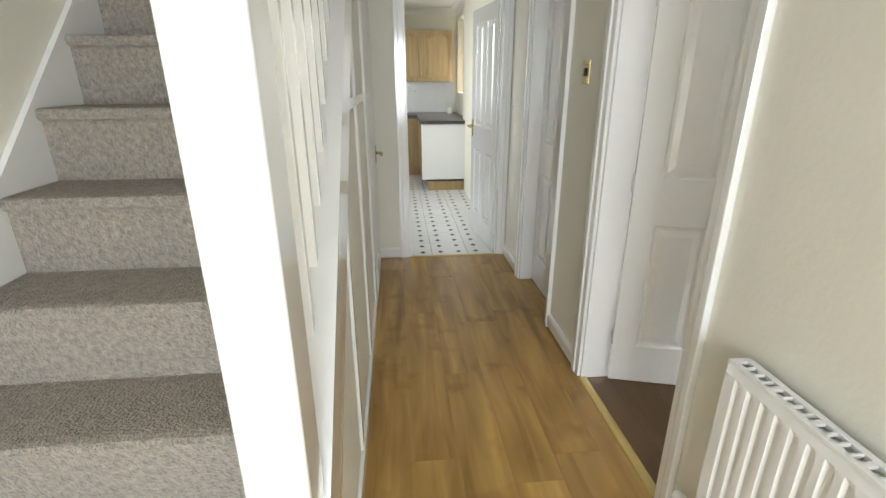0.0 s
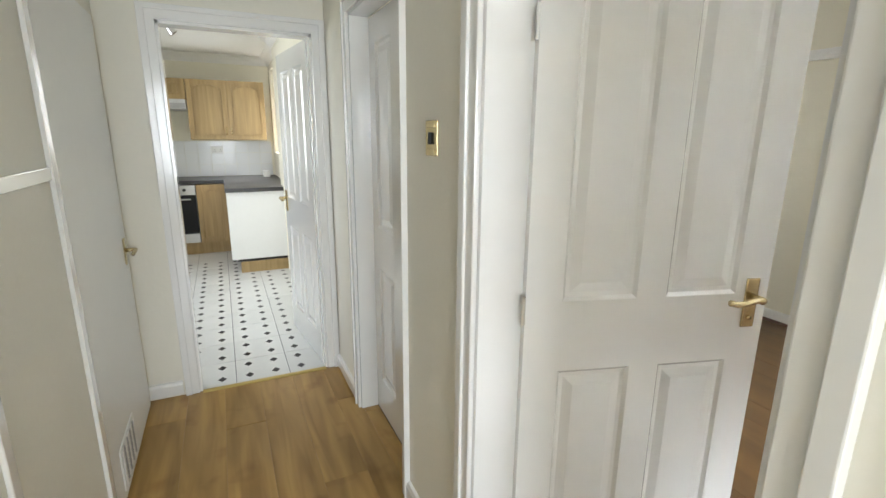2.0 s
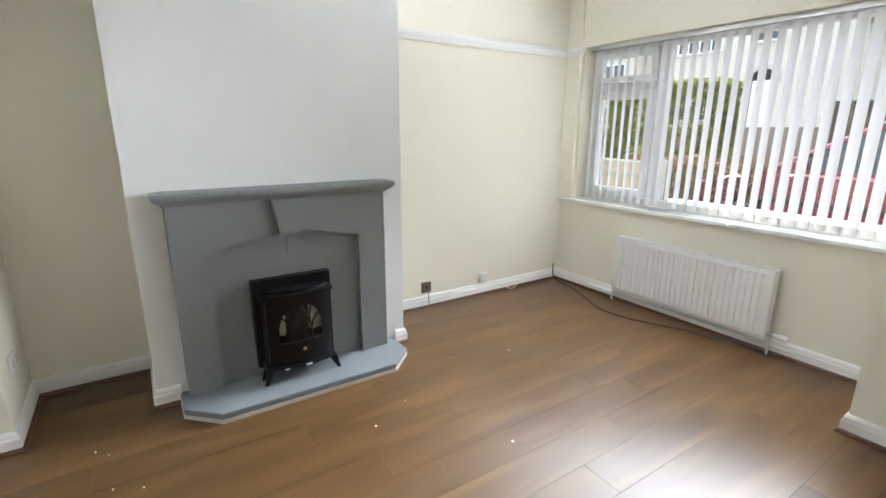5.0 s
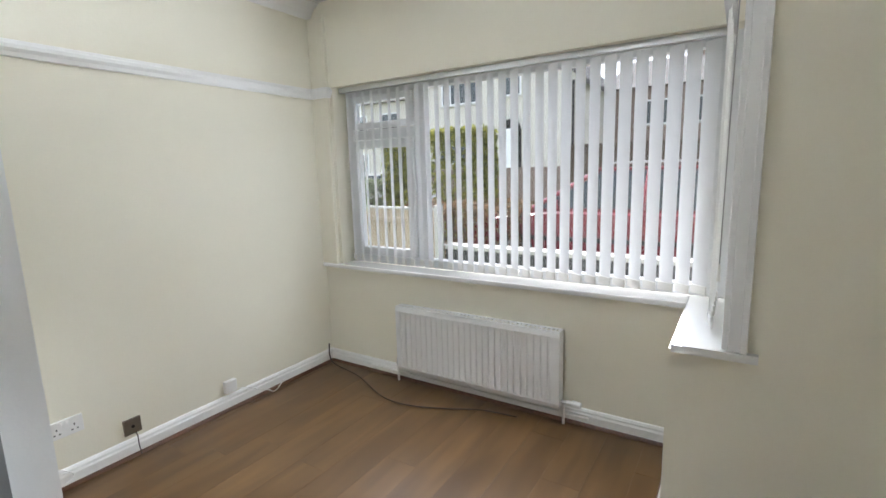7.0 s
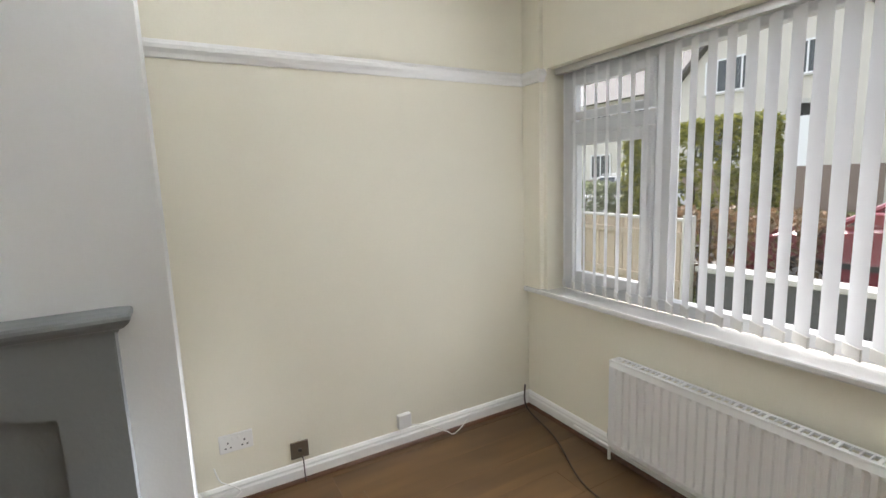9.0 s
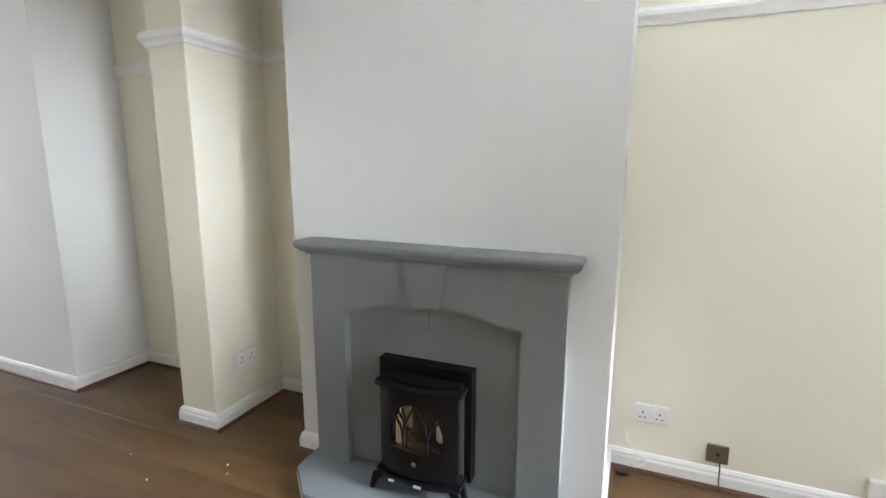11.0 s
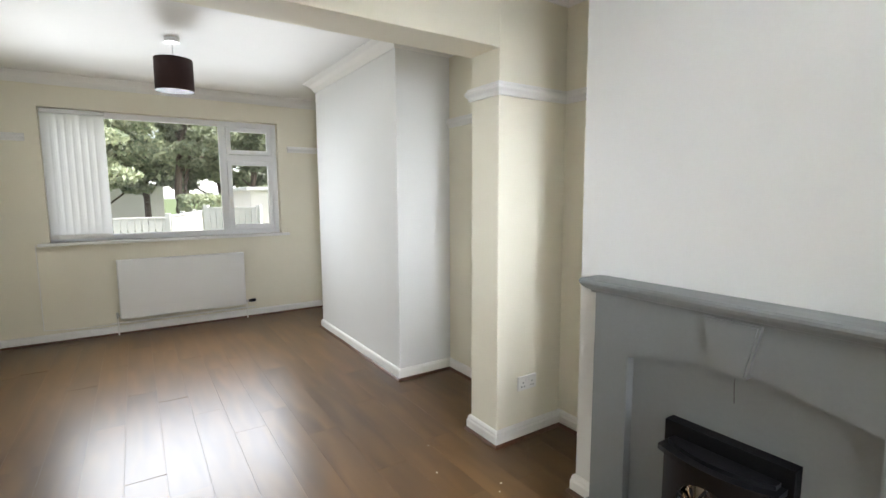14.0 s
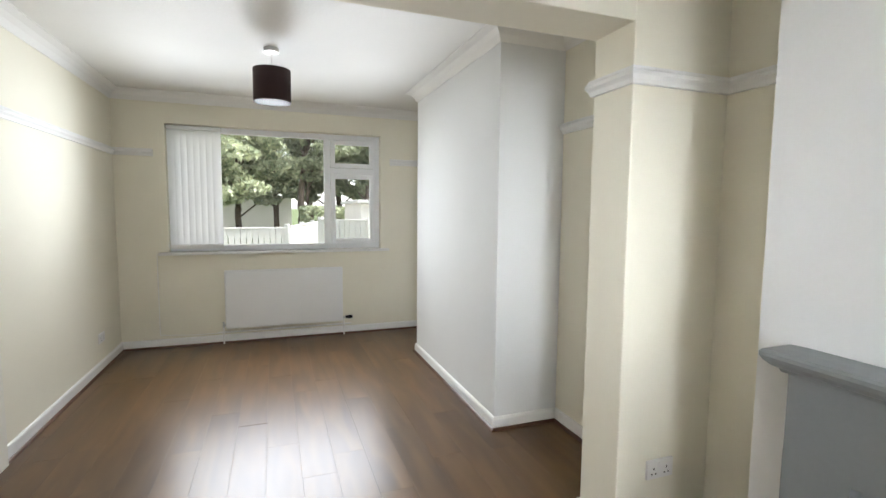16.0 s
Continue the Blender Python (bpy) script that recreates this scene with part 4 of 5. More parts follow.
bm = prism(bmesh.new(), [(3.88, HC + 0.63), (3.69, HC + 0.63), (3.54, HC + 0.475), (3.54, HC - 0.475), (3.69, HC - 0.63), (3.88, HC - 0.63)], 0.012, 0.05, "z")
bmesh.ops.bevel(bm, geom=[e for e in bm.edges if all(v.co.z > 0.04 for v in e.verts)], offset=0.004, segments=2, affect="EDGES")
part("hearth", bm, SLATE_TOP, fire, "grey painted hearth slab with chamfered corners")
part("hearth_edge", prism(bmesh.new(), [(3.88, HC + 0.634), (3.69, HC + 0.634), (3.536, HC + 0.478), (3.536, HC - 0.478), (3.69, HC - 0.634), (3.88, HC - 0.634)], 0.0, 0.02, "z"), BEAD_STONE, fire, "pale bare edging strip of the hearth")

# electric stove
stove = base("electric_stove", (0, 0, 0), "black electric stove with arched glass door on the hearth", "stove")
S0, S1, SB = C - 0.19, C + 0.195, 0.05
part("back_plate", boxed(3.8, 3.856, S0 - 0.02, S1 + 0.025, SB + 0.06, 0.612, 0.002), BLACK, stove)
bm = bmesh.new()


def bow(u):
    """Bowed front of the stove, u from -1 to 1."""
    return 3.7 + 0.045 * u * u - 0.005


n = 12
fz0, fz1 = SB + 0.1, 0.535
cols = []
for k in range(n + 1):
    u = -1 + 2 * k / n
    cols.append((bow(u), C + 0.0025 + u * 0.185))


def bowed(bm, za, zb, out=0.0, grow=0.0, back=3.8):
    pts = [(x - out, C + (y - C) * (1 + grow)) for x, y in cols]
    pts = pts + [(back, pts[-1][1]), (back, pts[0][1])]
    return prism(bm, pts, za, zb, "z")


part("body_base", bowed(bmesh.new(), SB + 0.075, fz0), BLACK, stove)
part("lid", bowed(bmesh.new(), 0.525, 0.545, 0.018, 0.06), BLACK_GLOSS, stove, "glossy black bowed lid")
part("body_top", bowed(bmesh.new(), 0.545, 0.56, -0.02, -0.04), BLACK, stove)
part("front_ledge", bowed(bmesh.new(), SB + 0.068, SB + 0.086, 0.02, 0.05), BLACK_GLOSS, stove, "black front ledge")
part("firebox", bowed(bmesh.new(), fz0, 0.525, -0.05, -0.02), DARK, stove)
# door: frame with an arched opening, following the bow
bm = bmesh.new()
zt = 0.52


def arch_top(u):
    return 0.36 + 0.118 * math.sqrt(max(0.0, 1 - (u / 0.62) ** 2)) if abs(u) < 0.62 else 0.0


m = 24
for k in range(m):
    ua, ub = -0.96 + 1.92 * k / m, -0.96 + 1.92 * (k + 1) / m
    um = (ua + ub) / 2
    spans = [(fz0, zt)] if abs(um) > 0.62 else [(fz0, 0.265), (None, zt)]
    for za, zb in spans:
        za_a, za_b = (arch_top(ua) or 0.36, arch_top(ub) or 0.36) if za is None else (za, za)
        pa, pb = (bow(ua) - 0.006, C + ua * 0.185), (bow(ub) - 0.006, C + ub * 0.185)
        v = [bm.verts.new(c) for c in ((*pa, za_a), (*pb, za_b), (*pb, zb), (*pa, zb))]
        w = [bm.verts.new((c[0] + 0.02, c[1], c[2])) for c in ((*pa, za_a), (*pb, za_b), (*pb, zb), (*pa, zb))]
        bm.faces.new(v), bm.faces.new(w)
        for i in range(4):
            bm.faces.new((v[i], v[(i + 1) % 4], w[(i + 1) % 4], w[i]))
bmesh.ops.recalc_face_normals(bm, faces=bm.faces[:])
dr = part("stove_door", bm, BLACK_GLOSS, stove, "black door with an arched window")
bm = bmesh.new()
for k in range(16):
    ua, ub = -0.62 + 1.24 * k / 16, -0.62 + 1.24 * (k + 1) / 16
    bm.faces.new([bm.verts.new(c) for c in ((bow(ua) + 0.012, C + ua * 0.185, 0.262), (bow(ub) + 0.012, C + ub * 0.185, 0.262), (bow(ub) + 0.012, C + ub * 0.185, max(arch_top(ub), 0.36) + 0.003), (bow(ua) + 0.012, C + ua * 0.185, max(arch_top(ua), 0.36) + 0.003))])
part("stove_window", bm, FROSTED, dr, "cream tinted stove window")
for pts in ([(-0.3, 0.265), (-0.3, 0.33), (-0.2, 0.40), (0.0, 0.475)], [(0.3, 0.265), (0.3, 0.33), (0.2, 0.40), (0.0, 0.475)], [(-0.3, 0.33), (-0.38, 0.38), (-0.58, 0.42)], [(0.3, 0.33), (0.38, 0.38), (0.58, 0.42)], [(-0.3, 0.33), (-0.25, 0.4), (-0.3, 0.455)], [(0.3, 0.33), (0.25, 0.4), (0.3, 0.455)]):
    part("tracery_bar", tube(bmesh.new(), smooth_path([(bow(u) - 0.002, C + u * 0.185, z) for u, z in pts], 5), 0.005, 6), BLACK, dr)
part("door_knob", cyl(bmesh.new(), (3.675, C - 0.004, 0.225), (3.695, C - 0.004, 0.225), 0.012, 0.009), CHROME, dr, "chrome door knob")
part("flame_backdrop", boxed(3.752, 3.756, C - 0.14, C + 0.14, 0.24, 0.5), FLAME_SCREEN, stove, "pale flame screen behind the glass")
rnd = random.Random(3)
for k in range(9):
    bm = bmesh.new()
    bmesh.ops.create_icosphere(bm, subdivisions=2, radius=0.03, matrix=Matrix.Translation((3.735 + rnd.uniform(-0.006, 0.006), C - 0.11 + k * 0.027, 0.275 + rnd.uniform(0, 0.02))) @ Matrix.Diagonal((0.4, 1, 0.8, 1)))
    for v in bm.verts:
        v.co += Vector((0, rnd.uniform(-0.004, 0.004), rnd.uniform(-0.005, 0.005)))
    part("coal", bm, BLACK, stove)
for y in (S0 + 0.02, S1 - 0.015):
    for x in (3.69, 3.76):
        s = -1 if y < C else 1
        bm = prism(bmesh.new(), [(y - 0.02, SB + 0.08), (y + 0.02, SB + 0.08), (y + s * 0.03 + 0.009, SB + 0.0), (y + s * 0.03 - 0.009, SB)], x, x + 0.016, "x")
        part("foot", bm, BLACK, stove)
for y, w in ((C + 0.1, 0.012), (C - 0.02, 0.016)):
    part("switch", boxed(3.668, 3.674, y - w, y + w, SB + 0.074, SB + 0.083), PLASTIC, stove, "small white switch")


# ---- sockets and switches ----
def socket_plate(name, label, at, w, h, material, double=False, toggles=0, category="socket"):
    """Local: x along wall, y out."""
    e = base(name, at, label, category)
    part("plate", boxed(-w / 2, w / 2, 0, 0.012, -h / 2, h / 2, 0.003), material, e)
    for c in ((-0.036, 0.036) if double else ((0.0,) if toggles == 0 else ())):
        for dx, dz, sx, sz in ((0, 0.012, 0.003, 0.005), (-0.011, -0.012, 0.004, 0.003), (0.011, -0.012, 0.004, 0.003)):
            # raised dark tab, painted for the shade inside a pin hole
            part("pin_hole_shade", boxed(c + dx - sx, c + dx + sx, 0.0118, 0.0126, dz - sz - 0.008, dz + sz - 0.008), DARK, e)
    if double:
        for c in (-0.012, 0.012):
            part("rocker", boxed(c - 0.006, c + 0.006, 0.012, 0.016, 0.014, 0.032, 0.002), PLASTIC, e)
    return e


socket_plate("wall_socket", "white double socket above the skirting", pose(EAST, -0.055, 0.3, 0, 0, 90), 0.147, 0.087, PLASTIC, True)
socket_plate("aerial_socket", "dark metal aerial socket above the skirting", pose(EAST, -0.338, 0.166, 0, 0, 90), 0.087, 0.087, BRONZE, toggles=1)
part("coaxial_outlet", cyl(bmesh.new(), (0, 0.011, 0), (0, 0.017, 0), 0.008), DARK, bpy.data.objects["aerial_socket"], "small round aerial outlet")
box_j = base("junction_box", pose(EAST, -0.911, 0.15, 0, 0, 90), "white surface phone junction box", "junction box")
part("cover", boxed(-0.04, 0.04, 0, 0.032, -0.035, 0.045, 0.005), PLASTIC, box_j)
socket_plate("wall_socket", "white double socket on the pier", pose(4.06, 2.12, 0.345, 0, 0, 180), 0.147, 0.087, PLASTIC, True)
socket_plate("wall_socket", "white socket low on the back room wall", pose(WEST_B, 5.55, 0.3, 0, 0, -90), 0.147, 0.087, PLASTIC, True)
sw = base("light_switch", pose(HALL_R, 2.235, 1.45, 0, 0, 90), "ornate brass rocker light switch", "light switch")
part("plate", boxed(-0.042, 0.042, 0, 0.006, -0.052, 0.052, 0.003), BRASS, sw)
for z in (0.03, -0.044):
    part("rim", boxed(-0.03, 0.03, 0.006, 0.009, z, z + 0.014, 0.002), BRASS, sw)
part("rocker", boxed(-0.009, 0.009, 0.006, 0.014, -0.018, 0.018, 0.003), BLACK_GLOSS, sw, "dark rocker")

# cables
solid("floor_cable", tube(bmesh.new(), smooth_path([(4.33, -1.77, 0.15), (4.31, -1.75, 0.06), (4.25, -1.74, 0.008), (3.93, -1.66, 0.0075), (3.58, -1.5, 0.0075), (3.35, -1.49, 0.0075), (3.12, -1.57, 0.0075), (2.92, -1.66, 0.0075), (2.7, -1.69, 0.0075)], 8), 0.005), CABLE, "dark cable lying on the laminate floor", "cable")
solid("white_cable", tube(bmesh.new(), smooth_path([(4.32, -0.95, 0.125), (4.322, -1.03, 0.1), (4.318, -1.11, 0.05), (4.3, -1.16, 0.03), (4.285, -1.2, 0.008), (4.3, -1.27, 0.03), (4.318, -1.31, 0.05)], 6), 0.003), PLASTIC, "thin white cable looping off the skirting", "cable")
solid("aerial_cable", tube(bmesh.new(), [(4.335, -0.348, 0.13), (4.325, -0.35, 0.11), (4.322, -0.35, 0.05), (4.305, -0.35, 0.008)], 0.003), CABLE, "short dark aerial cable below its socket", "cable")
solid("white_cable", tube(bmesh.new(), smooth_path([(4.34, 0.05, 0.2), (4.32, 0.03, 0.14), (4.318, -0.02, 0.1), (4.318, -0.05, 0.06), (4.31, 0.0, 0.03)], 6), 0.003), PLASTIC, "thin white cable beside the chimney breast", "cable")
solid("aerial_plug", cyl(cyl(bmesh.new(), (4.28, 0.075, 0.014), (4.28, 0.04, 0.014), 0.014), (4.28, 0.04, 0.014), (4.28, 0.02, 0.014), 0.008), CABLE, "black aerial plug lying on the floor by the chimney breast", "plug")
bm = tube(bmesh.new(), [(1.30, BACK - 0.012, 1.0), (1.3, BACK - 0.012, 0.14)], 0.004)
tube(bm, [(1.3, BACK - 0.02, 0.14), (1.6, BACK - 0.03, 0.12), (1.9, BACK - 0.03, 0.12)], 0.004)
solid("wall_cable", bm, SATIN, "white painted cable down the back wall", "cable")
bm = cyl(bmesh.new(), (1.85, BACK - 0.045, 0.128), (3.3, BACK - 0.045, 0.128), 0.009)
solid("heating_pipe", bm, SATIN, "white painted heating pipe along the back skirting", "pipe")
bm = cyl(bmesh.new(), (2.3, BAY + 0.045, 0.06), (3.9, BAY + 0.045, 0.06), 0.009)
solid("heating_pipe", bm, SATIN, "white painted heating pipe along the bay skirting", "pipe")

# ---- pendant lamp ----
LX, LY = 2.46, 4.32
lamp_p = base("pendant_lamp", (0, 0, 0), "dark brown drum shade pendant on a white cord", "lamp")
part("ceiling_rose", cyl(bmesh.new(), (LX, LY, TOP - 0.03), (LX, LY, TOP - 0.001), 0.05, 0.055, 24), PLASTIC, lamp_p)
part("cord", cyl(bmesh.new(), (LX, LY, 2.34), (LX, LY, TOP - 0.02), 0.003, seg=8), PLASTIC, lamp_p)
bm = bmesh.new()
n = 40
rings = [[bm.verts.new((LX + math.cos(2 * math.pi * k / n) * r, LY + math.sin(2 * math.pi * k / n) * r, z)) for k in range(n)] for r, z in ((0.133, 2.27), (0.133, 2.505), (0.129, 2.505), (0.129, 2.27))]
for a, b in zip(rings, rings[1:] + rings[:1]):
    for k in range(n):
        bm.faces.new((a[k], a[(k + 1) % n], b[(k + 1) % n], b[k]))
bmesh.ops.recalc_face_normals(bm, faces=bm.faces[:])
smooth(part("shade", bm, SHADE_CLOTH, lamp_p, "dark brown fabric drum"))
part("diffuser", cyl(bmesh.new(), (LX, LY, 2.273), (LX, LY, 2.277), 0.128, seg=40), DIFFUSER, lamp_p, "pale diffuser disc")
part("lamp_holder", cyl(bmesh.new(), (LX, LY, 2.32), (LX, LY, 2.38), 0.018), PLASTIC, lamp_p)

# ---- kitchen ----
def oak_front(parent, x0, x1, z0, z1, y, arch=True, name="door", handle=None):
    """Oak panel front facing -y."""
    f = part(name, boxed(x0 + 0.002, x1 - 0.002, y - 0.018, y, z0 + 0.002, z1 - 0.002, 0.003), OAK_DOOR, parent, "oak panelled front")
    i = 0.055
    for a, b in ((x0 + 0.002, x0 + i), (x1 - i, x1 - 0.002)):
        part("stile", boxed(a, b, y - 0.026, y - 0.018, z0 + 0.002, z1 - 0.002, 0.002), OAK_DOOR, f)
    part("rail", boxed(x0 + i, x1 - i, y - 0.0258, y - 0.018, z0 + 0.002, z0 + i, 0.002), OAK_DOOR, f)
    n = 10
    sag = [(x0 + i + (x1 - x0 - 2 * i) * k / n, 0.05 * (2 * k / n - 1) ** 2 if arch else 0.0) for k in range(n + 1)]
    part("rail", prism(bmesh.new(), [(x0 + i, z1 - 0.002), (x1 - i, z1 - 0.002)] + [(x, z1 - i - d) for x, d in sag[::-1]], y - 0.0258, y - 0.018, "y"), OAK_DOOR, f)
    g = 0.018
    inner = [(x0 + i + g + (x1 - x0 - 2 * i - 2 * g) * k / n, z1 - i - g - sag[k][1]) for k in range(n + 1)]
    part("raised_panel", prism(bmesh.new(), [(x0 + i + g, z0 + i + g), (x1 - i - g, z0 + i + g)] + inner[::-1], y - 0.027, y - 0.018, "y"), OAK_DOOR, f)
    if handle is not None:
        part("handle", tube(bmesh.new(), smooth_path([(handle, y - 0.018, z0 + 0.06), (handle, y - 0.045, z0 + 0.08), (handle, y - 0.045, z0 + 0.14), (handle, y - 0.018, z0 + 0.16)], 4), 0.005), BRASS, f, "brass bow handle")
    return f


wu = base("wall_cabinet", (0, 0, 0), "oak double wall cabinet with arched doors", "cabinet")
part("carcass", boxed(0.02, 0.9, 7.57, 7.865, 1.38, 2.09), OAK_DOOR, wu)
oak_front(wu, 0.02, 0.46, 1.38, 2.09, 7.57, handle=0.43)
oak_front(wu, 0.46, 0.9, 1.38, 2.09, 7.57, handle=0.49)
wu2 = base("wall_cabinet", (0, 0, 0), "short oak cabinet above the cooker hood", "cabinet")
part("carcass", boxed(-0.58, 0.016, 7.57, 7.865, 1.85, 2.09), OAK_DOOR, wu2)
oak_front(wu2, -0.58, 0.016, 1.85, 2.09, 7.57, False)
hood = base("cooker_hood", (0, 0, 0), "grey slim cooker hood under the short cabinet", "cooker hood")
part("canopy", boxed(-0.58, 0.012, 7.4, 7.86, 1.73, 1.845, 0.004), STEEL, hood)
part("visor", boxed(-0.58, 0.012, 7.385, 7.399, 1.74, 1.80, 0.003), GREY_PLASTIC, hood)
bu = base("base_cabinet", (0, 0, 0), "oak base cabinet in the corner", "cabinet")
part("carcass", boxed(0.024, 0.36, 7.29, 7.865, 0.15, 0.86), OAK_DOOR, bu)
oak_front(bu, 0.024, 0.36, 0.15, 0.86, 7.29, handle=0.07)
part("plinth", boxed(-1.19, 0.36, 7.34, 7.36, 0, 0.149), OAK_DOOR, bu)
ov = base("oven", (0, 0, 0), "built-in oven with steel trim and black glass door", "oven")
part("casing", boxed(-0.58, 0.02, 7.3, 7.86, 0.15, 0.86), GREY_PLASTIC, ov)
part("control_panel", boxed(-0.575, 0.015, 7.28, 7.3, 0.74, 0.855, 0.003), STEEL, ov)
part("oven_door", boxed(-0.575, 0.015, 7.275, 7.3, 0.27, 0.735, 0.003), BLACK_GLOSS, ov)
part("door_handle", cyl(bmesh.new(), (-0.52, 7.255, 0.69), (-0.04, 7.255, 0.69), 0.009), STEEL, ov)
part("lower_trim", boxed(-0.575, 0.015, 7.278, 7.3, 0.155, 0.265, 0.003), STEEL, ov)
for x in (-0.45, -0.28, -0.1):
    part("knob", cyl(bmesh.new(), (x, 7.265, 0.8), (x, 7.285, 0.8), 0.018), BLACK_GLOSS, ov)
bu2 = base("base_cabinet", (0, 0, 0), "oak base cabinet beside the oven", "cabinet")
part("carcass", boxed(-1.19, -0.584, 7.29, 7.865, 0.15, 0.86), OAK_DOOR, bu2)
oak_front(bu2, -1.19, -0.584, 0.15, 0.86, 7.29, handle=-0.63)
pu = base("base_cabinet", (0, 0, 0), "base cabinet run ending in a white end panel", "cabinet")
part("carcass", boxed(0.365, 0.99, 6.245, 7.865, 0.15, 0.86), OAK_DOOR, pu)
part("end_panel", boxed(0.345, 0.99, 6.225, 6.2445, 0.15, 0.868), SATIN, pu, "white end panel")
# near-black strip painted in for the shade under the end panel
part("gap_shade_strip", boxed(0.40, 0.985, 6.235, 6.25, 0.125, 0.149), DARK, pu)
part("plinth", boxed(0.425, 0.985, 6.23, 6.25, 0, 0.12), OAK_DOOR, pu)
for k in range(3):
    y0 = 6.26 + k * 0.35
    part("side_door", boxed(0.345, 0.364, y0, y0 + 0.335, 0.152, 0.858, 0.003), OAK_DOOR, pu)
wt = prism(bmesh.new(), [(-1.19, 7.26), (0.335, 7.26), (0.335, 6.2), (0.995, 6.2), (0.995, 7.866), (-1.19, 7.866)], 0.87, 0.91, "z")
solid("worktop", wt, WORKTOP, "dark speckled laminate kitchen worktop", "worktop")
solid("mug", cyl(bmesh.new(), (0.86, 7.55, 0.911), (0.86, 7.55, 0.99), 0.045), PLASTIC, "small white pot on the worktop", "pot")
sp = base("spotlight_bar", (0, 0, 0), "chrome spotlight cluster on the kitchen ceiling", "lamp")
part("ceiling_plate", cyl(bmesh.new(), (-0.05, 5.9, KTOP - 0.03), (-0.05, 5.9, KTOP - 0.001), 0.06), CHROME, sp)
for a in (0, 2.1, 4.2):
    part("spot_head", cyl(bmesh.new(), (-0.05 + 0.06 * math.cos(a), 5.9 + 0.06 * math.sin(a), KTOP - 0.05), (-0.05 + 0.11 * math.cos(a), 5.9 + 0.11 * math.sin(a), KTOP - 0.12), 0.022, 0.034), CHROME, sp)
ks = socket_plate("wall_socket", "white double socket on the kitchen tiles", pose(0.3, 7.862, 1.25, 0, 0, 180), 0.147, 0.087, PLASTIC, True)
kw = base("window_4", (0, 0, 0), "white upvc kitchen window", "window", kind="structure")
for y0, y1 in ((6.88, 6.94), (7.69, 7.75)):
    part("frame_post", boxed(1.1, 1.16, y0, y1, 1.22, 2.25), UPVC, kw)
for z0, z1 in ((1.22, 1.28), (2.19, 2.25)):
    part("frame_rail", boxed(1.1, 1.16, 6.94, 7.69, z0, z1), UPVC, kw)

# flakes of paint left on the laminate
FLAKES = [(3.57, 1.78), (3.235, 0.47), (2.667, 0.21), (3.257, 1.655), (3.116, 0.695), (3.387, -0.39), (3.395, 2.09), (3.62, 1.83), (3.31, 1.76), (3.04, 2.04), (2.72, 1.2), (3.5, 2.35)]
rnd = random.Random(21)
for fx, fy in FLAKES:
    bm = bmesh.new()
    s = rnd.uniform(0.003, 0.009)
    ring = [(fx + math.cos(a) * s * rnd.uniform(0.5, 1.2), fy + math.sin(a) * s * rnd.uniform(0.4, 1.0)) for a in (0, 1.1, 2.3, 3.4, 4.6, 5.5)]
    prism(bm, ring, 0.0005, 0.0035, "z")
    solid("paint_flake", bm, PLASTIC, "small white paint flake lying on the floor", "debris", "paint flakes on the floor")

# ---- outside ----
GRASS = paint("lawn", (0.075, 0.10, 0.035), 0.9, 60, 0.6, 0.35, mottle=0.8, spec=0.2)
ASPHALT = paint("asphalt", (0.09, 0.09, 0.09), 0.9, 120, 0.5, 0.15, spec=0.3)
PAVING = paint("pale_paving", (0.36, 0.34, 0.31), 0.85, 60, 0.4, 0.12, random_tone=0.06)
RENDER_WHITE = paint("white_render", (0.62, 0.59, 0.53), 0.85, 60, 0.4, 0.05)
BRICK = paint("brown_brick", (0.24, 0.18, 0.15), 0.85, 30, 0.5, 0.2)
ROOF = paint("grey_roof_tile", (0.12, 0.11, 0.105), 0.8, 25, 0.5, 0.2)
FENCE = paint("weathered_fence_board", (0.46, 0.38, 0.29), 0.85, 30, 0.4, 0.15, random_tone=0.1)
CONCRETE = paint("concrete_post", (0.5, 0.49, 0.46), 0.85, 50, 0.4, 0.08)
BARK = paint("bark", (0.10, 0.075, 0.055), 0.95, 18, 0.8, 0.3)
CAR_RED = paint("red_car_paint", (0.20, 0.035, 0.045), 0.22, 60, 0.02, 0.05, coat=0.8)
CAR_WHITE = paint("white_car_paint", (0.75, 0.75, 0.74), 0.22, 60, 0.02, 0.03, coat=0.8)
RUBBER = paint("tyre_rubber", (0.02, 0.02, 0.02), 0.8, 60, 0.2, 0.1)
CAR_GLASS = paint("dark_car_glass", (0.05, 0.06, 0.065), 0.08, 30, 0.0, 0.1)
SHEDWOOD = paint("green_shed_panel", (0.22, 0.27, 0.22), 0.8, 25, 0.3, 0.15)


def leaf_material(name, dark, light):
    m = bpy.data.materials.new(name)
    nt, b = nodes_of(m)
    geo = nt.nodes.new("ShaderNodeNewGeometry")
    ramp = nt.nodes.new("ShaderNodeValToRGB")
    ramp.color_ramp.elements[0].color, ramp.color_ramp.elements[1].color = (*dark, 1), (*light, 1)
    nt.links.new(geo.outputs["Random Per Island"], ramp.inputs["Fac"])
    nt.links.new(ramp.outputs["Color"], b.inputs["Base Color"])
    b.inputs["Roughness"].default_value = 0.55
    tr = nt.nodes.new("ShaderNodeBsdfTranslucent")
    nt.links.new(ramp.outputs["Color"], tr.inputs["Color"])
    mix = nt.nodes.new("ShaderNodeMixShader")
    mix.inputs["Fac"].default_value = 0.35
    nt.links.new(b.outputs[0], mix.inputs[1]), nt.links.new(tr.outputs[0], mix.inputs[2])
    nt.links.new(mix.outputs[0], nt.nodes["Material Output"].inputs["Surface"])
    return m


